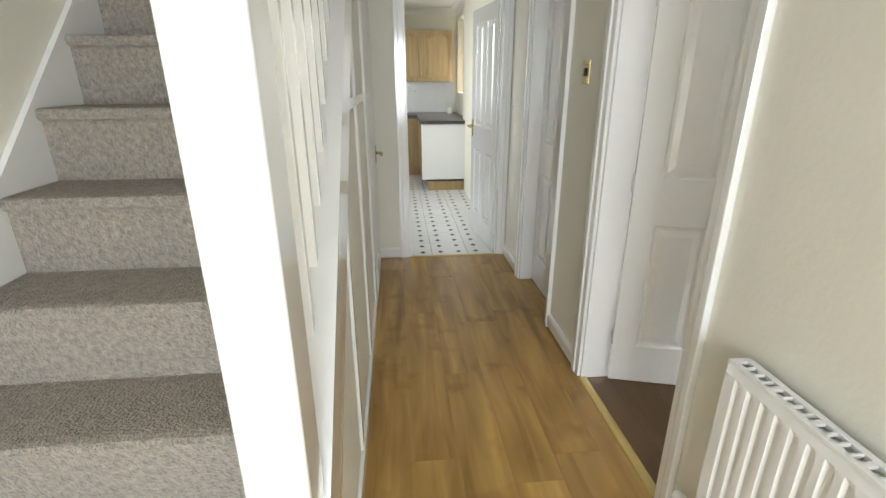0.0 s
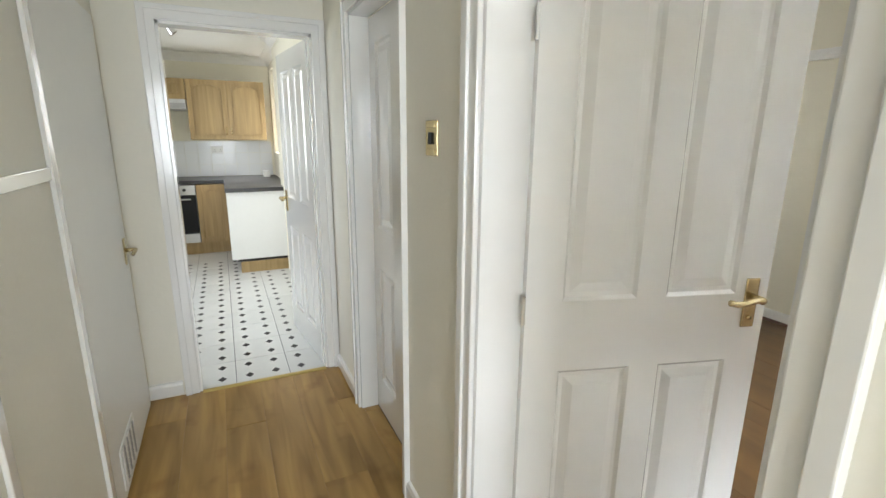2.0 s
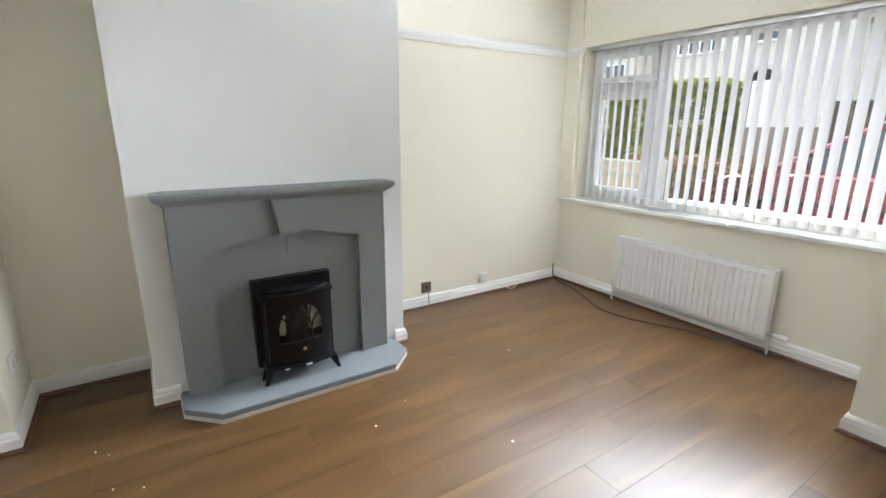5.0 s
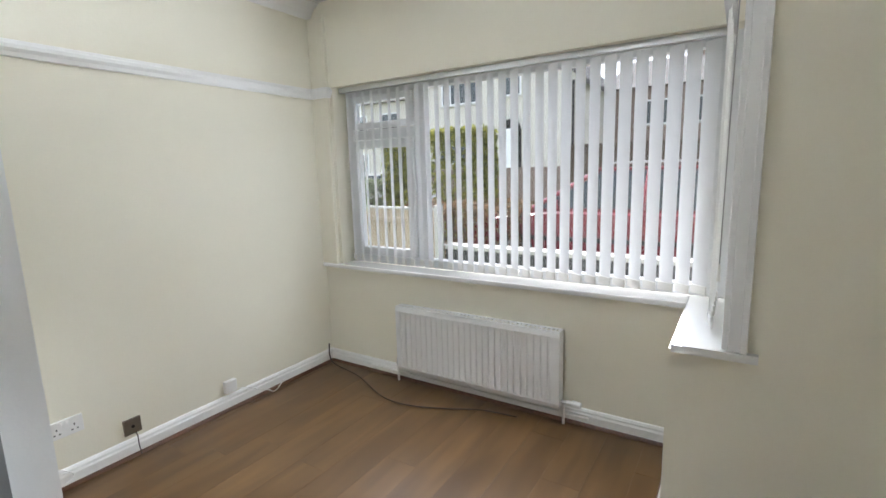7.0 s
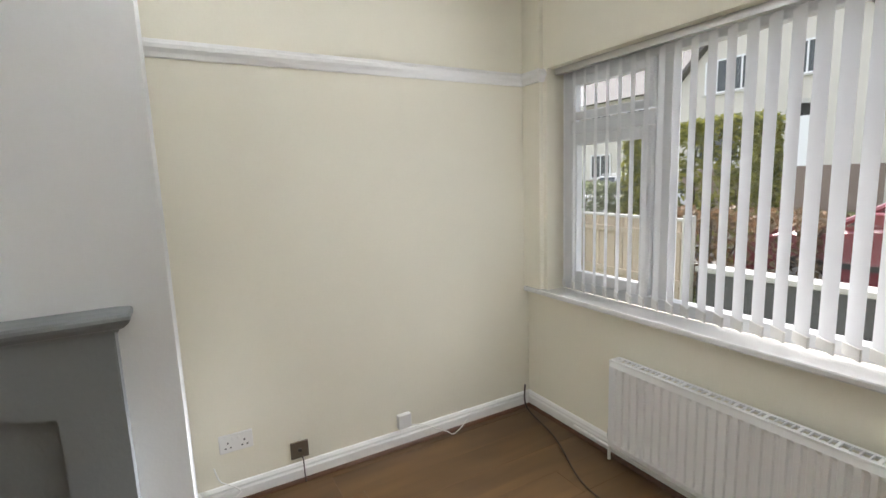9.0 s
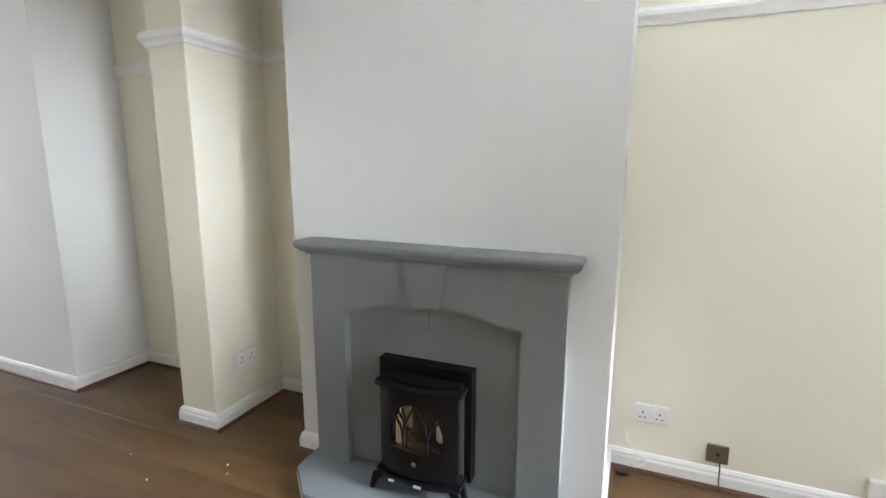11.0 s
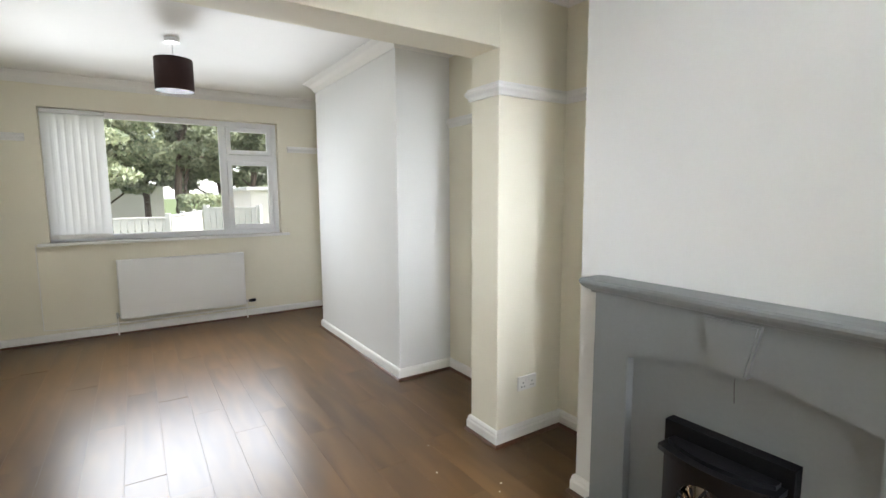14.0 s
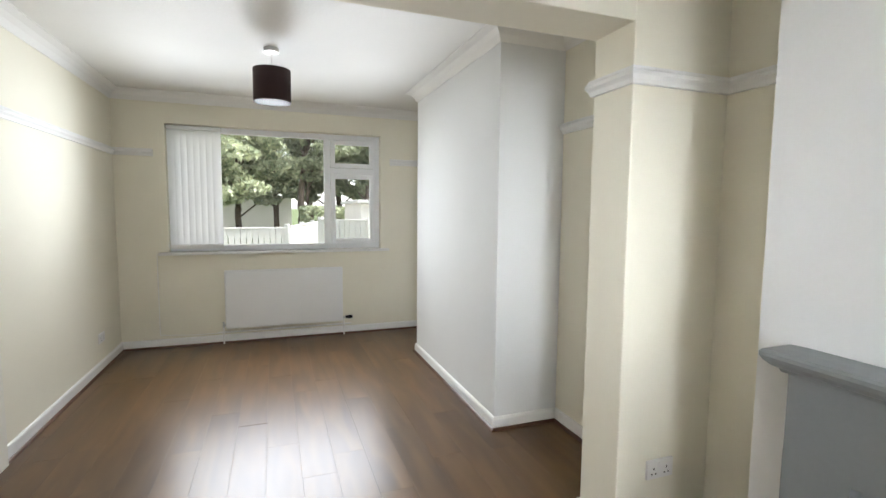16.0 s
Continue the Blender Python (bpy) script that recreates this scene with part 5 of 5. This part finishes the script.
# garden leaves lifted paler than foliage: the bright haze is put into their colour
LEAF = leaf_material("tree_leaves", (0.22, 0.26, 0.16), (0.53, 0.56, 0.36))
LEAF_DARK = leaf_material("dark_conifer_leaves", (0.13, 0.15, 0.09), (0.3, 0.33, 0.2))
LEAF_GOLD = leaf_material("golden_hedge_leaves", (0.09, 0.11, 0.03), (0.36, 0.36, 0.08))
LEAF_RUST = leaf_material("rusty_shrub_leaves", (0.10, 0.08, 0.04), (0.28, 0.17, 0.09))


def leaves(count, sample, size, seed):
    """Many small folded leaves at points drawn by sample(rnd)."""
    rnd = random.Random(seed)
    vs, fs = [], []
    for _ in range(count):
        c = sample(rnd)
        s = size * rnd.uniform(0.6, 1.4)
        e = Euler((rnd.uniform(-1.2, 1.2), rnd.uniform(-1.2, 1.2), rnd.uniform(0, 6.28))).to_matrix()
        i = len(vs)
        for p in ((-0.5, 0, 0), (0, -0.28, 0.08), (0.5, 0, -0.05), (0, 0.28, 0.08)):
            vs.append(tuple(Vector(c) + e @ (Vector(p) * s)))
        fs += [(i, i + 1, i + 2), (i, i + 2, i + 3)]
    me = bpy.data.meshes.new("crown")
    me.from_pydata(vs, [], fs)
    return me


def clump_sampler(clumps, flat=1.0):
    def sample(rnd):
        c, r = clumps[rnd.randrange(len(clumps))]
        v = Vector((rnd.gauss(0, 1), rnd.gauss(0, 1), rnd.gauss(0, 1))).normalized() * r * rnd.uniform(0.55, 1.0)
        return (c[0] + v.x, c[1] + v.y, c[2] + v.z * flat)
    return sample


def tree(name, label, x, y, z, height, spread, seed, leaf, count=5000, size=0.3, low=0.35, flat=0.55):
    rnd = random.Random(seed)
    t = base(name, (0, 0, 0), label, "tree")
    bm = bmesh.new()
    top = Vector((x + rnd.uniform(-0.3, 0.3), y, z + height * 0.75))
    tube(bm, smooth_path([(x, y, z), (x + rnd.uniform(-0.2, 0.2), y + rnd.uniform(-0.2, 0.2), z + height * 0.3), top], 5), height * 0.02, 8)
    clumps = []
    for k in range(15):
        h = low + (1 - low) * (k + 0.5) / 15
        a = rnd.uniform(0, 6.28)
        r = spread * (1.0 - 0.55 * (h - low) / (1 - low)) * rnd.uniform(0.45, 1.0)
        tip = Vector((x + math.cos(a) * r, y + math.sin(a) * r, z + height * h * rnd.uniform(0.92, 1.05)))
        root = Vector((x, y, z + height * max(0.15, h - 0.18)))
        tube(bm, [root, root.lerp(tip, 0.5) + Vector((0, 0, 0.15)), tip], height * 0.006, 6)
        clumps += [(tip, spread * rnd.uniform(0.22, 0.4)), (root.lerp(tip, 0.6), spread * rnd.uniform(0.15, 0.3))]
    clumps.append((Vector((x, y, z + height * 0.92)), spread * 0.35))
    part("trunk", bm, BARK, t)
    me = leaves(count, clump_sampler(clumps, flat), size, seed)
    me.materials.append(leaf)
    o = new("crown", me)
    o.parent = t
    return t


def shrub(name, label, boxy, seed, leaf, count, size, category="hedge"):
    """Hedge of leaves over a woody core. boxy: x0, x1, y0, y1, z0, z1."""
    x0, x1, y0, y1, z0, z1 = boxy
    s = base(name, (0, 0, 0), label, category)
    bm = bmesh.new()
    rnd = random.Random(seed)
    for k in range(14):
        bx, by = rnd.uniform(x0 + 0.1, x1 - 0.1), rnd.uniform(y0 + 0.1, y1 - 0.1)
        tube(bm, [(bx, by, z0), (bx + rnd.uniform(-0.15, 0.15), by, (z0 + z1) / 2), (bx + rnd.uniform(-0.25, 0.25), by, z1 - 0.1)], 0.012, 5)
    part("stems", bm, BARK, s)

    def sample(r):
        f = r.randrange(5)
        u, v, d = r.random(), r.random(), abs(r.gauss(0, 0.1))
        bump = 0.12 * noise.noise(Vector((u * 4 + seed, v * 4, f)))
        if f == 0:
            return (x0 + (x1 - x0) * u, y0 + (y1 - y0) * v, z1 - d + bump)
        if f in (1, 2):
            return (x0 + (x1 - x0) * u, (y1 - d + bump) if f == 1 else (y0 + d), z0 + (z1 - z0) * v)
        return ((x0 + d - bump) if f == 3 else (x1 - d + bump), y0 + (y1 - y0) * u, z0 + (z1 - z0) * v)
    me = leaves(count, sample, size, seed)
    me.materials.append(leaf)
    o = new("foliage", me)
    o.parent = s
    return s


# ground around the house: one sheet with a hole under the house left to the floors
bm = bmesh.new()
box(bm, -400, 400, -400, BAY - 0.26, -0.5, -0.12)
box(bm, -400, 400, BACK + 0.29, 400, -0.5, -0.12)
solid("ground", bm, GRASS, "grass and soil around the house", "ground", kind="structure")
solid("road", boxed(-60, 60, -13.5, -7.6, -0.118, -0.10), ASPHALT, "grey asphalt street", "road", kind="structure")
solid("pavement", boxed(-60, 60, -7.6, -6.0, -0.116, -0.02, 0.01), PAVING, "pale concrete pavement", "pavement", kind="structure")
solid("driveway", boxed(-2.5, 3.2, -6.0, BAY - 0.3, -0.116, -0.09), PAVING, "concrete driveway in front of the bay", "driveway", kind="structure")


def facade_window(parent, x0, x1, z0, z1, y, s, bars=1):
    """White framed window on a wall face at y; s: which way the face looks."""
    w = part("window", box(box(box(boxed(x0, x0 + 0.07, y, y + s * 0.06, z0, z1), x1 - 0.07, x1, y, y + s * 0.06, z0, z1), x0, x1, y, y + s * 0.059, z0, z0 + 0.07), x0, x1, y, y + s * 0.059, z1 - 0.07, z1), UPVC, parent, "white framed window")
    for k in range(bars):
        c = x0 + (x1 - x0) * (k + 1) / (bars + 1)
        box_bar = boxed(c - 0.03, c + 0.03, y, y + s * 0.055, z0 + 0.07, z1 - 0.07)
        part("glazing_bar", box_bar, UPVC, w)
    part("pane", boxed(x0 + 0.05, x1 - 0.05, y, y + s * 0.02, z0 + 0.05, z1 - 0.05), CAR_GLASS, w)
    part("sill", boxed(x0 - 0.06, x1 + 0.06, y, y + s * 0.12, z0 - 0.07, z0), CONCRETE, w)
    return w


# white house across the street
hs = base("house", (0, 0, 0), "white rendered gabled house with an arched porch across the street", "house")
HY = -20.0
part("wall", prism(bmesh.new(), [(7.8, -0.1), (15.8, -0.1), (15.8, 5.25), (11.8, 9.2), (7.8, 5.25)], HY - 8, HY, "y"), RENDER_WHITE, hs)
part("plinth", boxed(7.78, 15.85, HY, HY + 0.06, -0.1, 1.5), BRICK, hs, "dark brick plinth")
for x0, x1, z0, z1 in ((7.45, 11.8, 4.95, 9.25), (16.15, 11.8, 4.95, 9.25)):
    part("roof", prism(bmesh.new(), [(x0, z0), (x1, z1), (x1, z1 + 0.2), (x0, z0 + 0.2)], HY - 8.2, HY + 0.3, "y"), ROOF, hs)
arch = [(10.35, 1.4), (11.35, 1.4)] + [(10.85 + 0.5 * math.cos(a * math.pi / 12), 3.25 + 0.5 * math.sin(a * math.pi / 12)) for a in range(13)]
# solid near-black slab; the shade of the porch opening is its colour
part("porch_shade_slab", prism(bmesh.new(), arch, HY - 0.6, HY + 0.02, "y"), DARK, hs, "dark slab painted as the shade inside the arched porch opening")
ring_o = [(10.85 + 0.66 * math.cos(a * math.pi / 12), 3.25 + 0.66 * math.sin(a * math.pi / 12)) for a in range(13)]
ring_i = [(10.85 + 0.5 * math.cos(a * math.pi / 12), 3.25 + 0.5 * math.sin(a * math.pi / 12)) for a in range(13)]
part("porch_arch", prism(bmesh.new(), ring_o + ring_i[::-1], HY, HY + 0.07, "y"), CONCRETE, hs, "grey arch surround")
part("porch_door", boxed(10.5, 11.2, HY + 0.021, HY + 0.05, 1.4, 3.3), UPVC, hs, "white front door")
facade_window(hs, 10.35, 11.35, 4.75, 5.95, HY, 1)
facade_window(hs, 12.6, 14.6, 4.6, 5.95, HY, 1, 3)
facade_window(hs, 12.5, 14.8, 1.75, 3.3, HY, 1, 3)
part("drainpipe", cyl(bmesh.new(), (7.95, HY + 0.08, 0), (7.95, HY + 0.08, 5.1), 0.05), DARK, hs)
# row of houses further along
hr = base("house", (0, 0, 0), "white rendered terrace with grey roof further along the street", "house")
part("wall", boxed(18.0, 34.0, -30, -22, -0.1, 5.6), RENDER_WHITE, hr)
part("roof", prism(bmesh.new(), [(-21.6, 5.5), (-30.4, 5.5), (-26, 8.6)], 17.7, 34.3, "x"), ROOF, hr)
part("plinth", boxed(18.0, 34.0, -22, -21.93, -0.1, 1.1), BRICK, hr)
for k in range(6):
    facade_window(hr, 18.8 + k * 2.5, 20.3 + k * 2.5, 3.6, 4.9, -22, 1)
    facade_window(hr, 18.8 + k * 2.5, 20.3 + k * 2.5, 1.2, 2.6, -22, 1)
# brick house
hb = base("house", (0, 0, 0), "brown brick house with a low grey roof behind the parked car", "house")
part("wall", boxed(0.8, 7.4, -33, -25, -0.1, 5.3), BRICK, hb)
part("roof", prism(bmesh.new(), [(-24.6, 5.2), (-33.4, 5.2), (-29, 7.2)], 0.5, 7.7, "x"), ROOF, hb)
facade_window(hb, 2.0, 3.6, 3.4, 4.6, -25, 1)
facade_window(hb, 4.8, 6.4, 3.4, 4.6, -25, 1)
facade_window(hb, 2.0, 3.6, 1.0, 2.4, -25, 1)
part("chimney", boxed(3.6, 4.4, -29.5, -28.7, 6.5, 8.2), BRICK, hb)
hl = base("house", (0, 0, 0), "cream rendered house beyond the street", "house")
part("wall", boxed(-16, -1.0, -34, -26, -0.1, 5.3), RENDER_WHITE, hl)
part("roof", prism(bmesh.new(), [(-25.6, 5.2), (-34.4, 5.2), (-30, 8.4)], -16.3, -0.7, "x"), ROOF, hl)
for k in range(4):
    facade_window(hl, -14.5 + k * 3.6, -12.7 + k * 3.6, 3.2, 4.5, -26, 1)


def board_fence(name, label, p, q, h, z, n, material=FENCE, gap=0.012, posts=2, cap=True):
    """Vertical board fence from p to q."""
    p, q = Vector((*p, z)), Vector((*q, z))
    L, a = (q - p).length, math.atan2(q.y - p.y, q.x - p.x)
    f = base(name, Matrix.Translation(p) @ Matrix.Rotation(a, 4, "Z"), label, "fence")
    w = L / n
    me = mesh_of("board", boxed(0, w - gap, -0.011, 0.011, 0.04, h, 0.003), material)
    for k in range(n):
        o = new("board", me)
        o.parent = f
        o.location = (k * w, 0, 0)
    for k in range(posts):
        x = L * k / (posts - 1)
        part("post", boxed(x - 0.05, x + 0.05, 0.012, 0.11, 0, h + 0.08, 0.006), CONCRETE, f, "concrete post")
    for zz in (0.25, h - 0.2):
        part("rail", boxed(0, L, 0.012, 0.045, zz, zz + 0.07), material, f)
    if cap:
        part("capping", boxed(0, L, -0.03, 0.03, h, h + 0.035, 0.004), CONCRETE if cap == 2 else material, f)
    return f


GROUND = -0.12
board_fence("fence", "low weathered board fence at the front garden edge", (5.3, -5.0), (11.0, -5.6), 1.02, GROUND, 38, cap=2, posts=4)
gw = base("garden_wall", (0, 0, 0), "low grey garden wall with pale coping", "wall")
part("brickwork", boxed(-2.6, 5.2, -5.12, -4.95, GROUND, 0.36), ASPHALT, gw)
part("coping", boxed(-2.6, 5.2, -5.16, -4.91, 0.36, 0.42, 0.01), CONCRETE, gw, "pale coping stones")
board_fence("fence", "dark close-boarded fence beside the white house", (1.0, -18.0), (7.7, -18.0), 2.4, GROUND, 40, BARK, posts=4)
shrub("hedge", "tall clipped golden-green hedge by the street", (6.1, 8.6, -8.6, -7.7, GROUND, 2.3), 11, LEAF_GOLD, 9000, 0.12)
shrub("shrub", "low rusty brown garden shrub behind the wall", (4.3, 6.4, -6.4, -5.5, GROUND, 0.95), 12, LEAF_RUST, 4500, 0.09, "shrub")
shrub("shrub", "dark green garden shrub beyond the fence", (8.8, 11.5, -8.2, -7.2, GROUND, 1.3), 13, LEAF_DARK, 5000, 0.1, "shrub")


def car(name, label, at, paint_mat):
    """Hatchback; local x runs from the rear (0) to the nose (4.1), y across."""
    c = base(name, at, label, "car")
    side = [(0.0, 0.3), (0.02, 0.75), (0.12, 0.95), (2.75, 0.95), (3.6, 0.86), (4.02, 0.72), (4.1, 0.5), (4.08, 0.3), (3.75, 0.25), (0.35, 0.25)]
    bm = prism(bmesh.new(), side, -0.83, 0.83, "y")
    bmesh.ops.bevel(bm, geom=[e for e in bm.edges if abs(e.verts[0].co.y - e.verts[1].co.y) < 0.01], offset=0.07, segments=3, affect="EDGES")
    part("body", bm, paint_mat, c)
    bm = bmesh.new()
    lo, hi = [(0.15, 0.94), (3.05, 0.94)], [(0.5, 1.45), (2.15, 1.47)]
    ring = [[bm.verts.new((x, s * y, z)) for x, z in ((lo[0]), (lo[1]), (hi[1]), (hi[0]))] for s, y in ((1, 0.76), (-1, 0.76))]
    for r, s in zip(ring, (1, -1)):
        for v in r[2:]:
            v.co.y = s * 0.62
        bm.faces.new(r)
    for k in range(4):
        bm.faces.new((ring[0][k], ring[0][(k + 1) % 4], ring[1][(k + 1) % 4], ring[1][k]))
    bmesh.ops.recalc_face_normals(bm, faces=bm.faces[:])
    part("cabin_glass", bm, CAR_GLASS, c, "dark car windows")
    part("roof_panel", boxed(0.48, 2.18, -0.63, 0.63, 1.455, 1.5, 0.015), paint_mat, c)
    for s in (-1, 1):
        part("roof_rail", tube(bmesh.new(), smooth_path([(0.55, s * 0.58, 1.49), (0.7, s * 0.58, 1.55), (1.95, s * 0.58, 1.56), (2.1, s * 0.58, 1.5)], 4), 0.015), STEEL, c)
        for a, b in (((0.16, 0.76), (0.5, 0.62)), ((1.55, 0.765), (1.5, 0.625)), ((3.04, 0.76), (2.15, 0.62))):
            part("pillar", tube(bmesh.new(), [(a[0], s * a[1], 0.95), (b[0], s * b[1], 1.46)], 0.035), paint_mat, c)
        part("mirror", boxed(2.6, 2.75, s * 0.83, s * 0.98, 0.95, 1.08, 0.02), paint_mat, c)
        part("trim_strip", boxed(0.6, 3.3, s * 0.832, s * 0.845, 0.5, 0.56), DARK, c)
        for x in (0.75, 3.3):
            w = part("wheel", cyl(bmesh.new(), (x, s * 0.66, 0.3), (x, s * 0.845, 0.3), 0.3, seg=28), RUBBER, c, "black tyre")
            part("rim", cyl(bmesh.new(), (x, s * 0.84, 0.3), (x, s * 0.855, 0.3), 0.19, seg=20), STEEL, w, "silver wheel rim")
        part("headlight", boxed(3.9, 4.06, s * 0.5, s * 0.78, 0.6, 0.72, 0.02), CHROME, c)
    return c


car("car", "dark red hatchback parked in front of the house", pose(1.15, -6.5, GROUND + 0.07), CAR_RED)
car("car", "white car parked down the street", pose(10.5, -12.2, GROUND + 0.02), CAR_WHITE)

# back garden
board_fence("fence", "pale weathered board fence across the back garden", (1.0, 12.0), (2.75, 12.0), 1.12, GROUND, 14, CONCRETE, cap=2)
board_fence("fence", "board fence running down the garden side", (2.8, 12.0), (4.0, 16.5), 1.15, GROUND, 30, CONCRETE, posts=4)
board_fence("fence", "pale board fence by the outbuilding", (3.45, 11.8), (4.4, 11.0), 1.32, GROUND, 9, CONCRETE, cap=2)
board_fence("fence", "pale board fence across the neighbouring plot", (-5.0, 12.2), (0.4, 12.0), 1.12, GROUND, 36, CONCRETE, cap=2, posts=4)
part("panel", boxed(0.45, 1.0, 11.98, 12.02, GROUND, 0.95, 0.004), SHEDWOOD, base("garden_panel", (0, 0, 0), "grey-green garden panel next to the fence", "panel"))
ob = base("outbuilding", (0, 0, 0), "small white rendered garden outbuilding", "outbuilding")
part("wall", boxed(4.35, 7.0, 11.4, 14.0, GROUND, 1.6), RENDER_WHITE, ob)
part("roof", boxed(4.25, 7.1, 11.3, 14.1, 1.6, 1.68, 0.01), CONCRETE, ob)
pg = base("garage", (0, 0, 0), "low pale flat-roofed garage beyond the fence", "garage")
part("wall", boxed(-5.5, 3.4, 27.5, 31.0, GROUND, 2.0), RENDER_WHITE, pg)
part("roof", boxed(-5.7, 3.6, 27.3, 31.2, 2.0, 2.12, 0.01), CONCRETE, pg)
for k, (x, y, h, s, leaf) in enumerate(((-0.6, 17.5, 5.2, 2.6, LEAF), (1.4, 18.5, 5.0, 2.3, LEAF), (3.5, 17.0, 5.3, 1.9, LEAF_DARK), (4.9, 20.0, 5.4, 2.4, LEAF), (-3.5, 19.0, 5.6, 2.8, LEAF), (7.0, 19.0, 5.0, 2.4, LEAF_DARK), (5.6, 17.5, 4.2, 1.4, LEAF_DARK), (2.6, 22.0, 5.8, 2.6, LEAF), (-1.5, 24.5, 7.0, 3.4, LEAF), (4.2, 25.0, 7.2, 3.4, LEAF), (8.5, 24.0, 6.5, 3.0, LEAF), (0.4, 16.2, 4.6, 1.8, LEAF))):
    tree("tree", "tall garden tree with uneven green crown and bare lower trunk", x, y, GROUND, h, s, 40 + k, leaf, 8000, 0.2, 0.42, 0.36)
shrub("shrub", "green shrubs along the garden fence", (3.3, 6.8, 15.8, 17.0, GROUND, 1.5), 14, LEAF, 6000, 0.14, "shrub")
solid("patio", boxed(0.5, 4.2, BACK + 0.3, 9.0, -0.116, -0.09), PAVING, "pale paved patio behind the house", "patio", kind="structure")

# ---- floor pieces ----
def planks(floor, x0, x1, y0, y1, w, length, material, z, seed):
    """Laminate boards along y, each a piece with bevelled edges."""
    rnd = random.Random(seed)
    cache = {}
    x = x0
    while x < x1 - 0.01:
        xe = min(x + w, x1)
        y = y0 - rnd.uniform(0, length)
        while y < y1:
            ya, yb = max(y, y0), min(y + length, y1)
            y += length
            if yb - ya < 0.03:
                continue
            key = (round(xe - x, 4), round(yb - ya, 4))
            if key not in cache:
                bm = bmesh.new()
                a, b, g = key[0], key[1], 0.0008
                lo = [bm.verts.new(v) for v in ((0, 0, -0.011), (a, 0, -0.011), (a, b, -0.011), (0, b, -0.011))]
                mid = [bm.verts.new(v) for v in ((0, 0, -g), (a, 0, -g), (a, b, -g), (0, b, -g))]
                hi = [bm.verts.new(v) for v in ((g, g, 0), (a - g, g, 0), (a - g, b - g, 0), (g, b - g, 0))]
                for p, q in ((lo, mid), (mid, hi)):
                    for k in range(4):
                        bm.faces.new((p[k], p[(k + 1) % 4], q[(k + 1) % 4], q[k]))
                bm.faces.new(hi)
                bmesh.ops.recalc_face_normals(bm, faces=bm.faces[:])
                cache[key] = mesh_of("plank", bm, material)
            o = new("plank", cache[key])
            o.location = (x, ya, z)
            o.rotation_euler = (radians(rnd.uniform(-0.04, 0.04)), radians(rnd.uniform(-0.3, 0.3)), 0)
            o.parent = floor
        x = xe


planks(floor_lounge, WEST, EAST, BAY, BACK, 0.19, 1.29, WALNUT, 0.0, 5)
planks(floor_lounge, WEST_B, WEST, 3.3, BACK, 0.11, 1.29, WALNUT, 0.0, 7)
planks(floor_lounge, 0.92, WEST, 1.19, 1.95, 0.13, 1.29, WALNUT, 0.0, 6)
planks(floor_hall, HALL_L, 0.92, PORCH, HALL_END, 0.19, 1.25, OAK, 0.0, 8)
planks(floor_hall, 0.92, 1.0, 2.5, 3.2, 0.08, 1.2, OAK, 0.0, 9)
T = 0.31
cache_t = mesh_of("tile", boxed(0.002, T - 0.002, 0.002, T - 0.002, -0.004, 0.0), TILE)
cache_d = mesh_of("inset", prism(bmesh.new(), [(0, -0.031), (0.025, 0), (0, 0.031), (-0.025, 0)], -0.001, 0.0012, "z"), TILE_DOT)
tx = KX0 - 0.11 - 4 * T
while tx < 0.98:
    ty = HALL_END + 0.02
    while ty < 7.3:
        if tx + T > -1.2 and tx + T < 1.02:
            o = new("tile", cache_t)
            o.location, o.parent = (tx, ty, 0.0), floor_kitchen
            if tx > -0.7:
                for dx, dy in ((0.0775, 0.0775), (0.2325, 0.0775), (0.0775, 0.2325), (0.2325, 0.2325)):
                    if ty < 6.6:
                        q = new("inset", cache_d)
                        q.location, q.parent = (dx, dy, 0), o
        ty += T
    tx += T
# kitchen wall tiles
wtile = mesh_of("wall_tile", boxed(0.0015, 0.1485, -0.006, 0.0, 0.0015, 0.1485, 0.001), WALL_TILE)
kitchen_back = bpy.data.objects["wall_kitchen_back"]
for i in range(13):
    for k in range(3):
        o = new("wall_tile", wtile)
        o.location, o.parent = (-0.98 + i * 0.15, 7.869, 0.912 + k * 0.15), kitchen_back
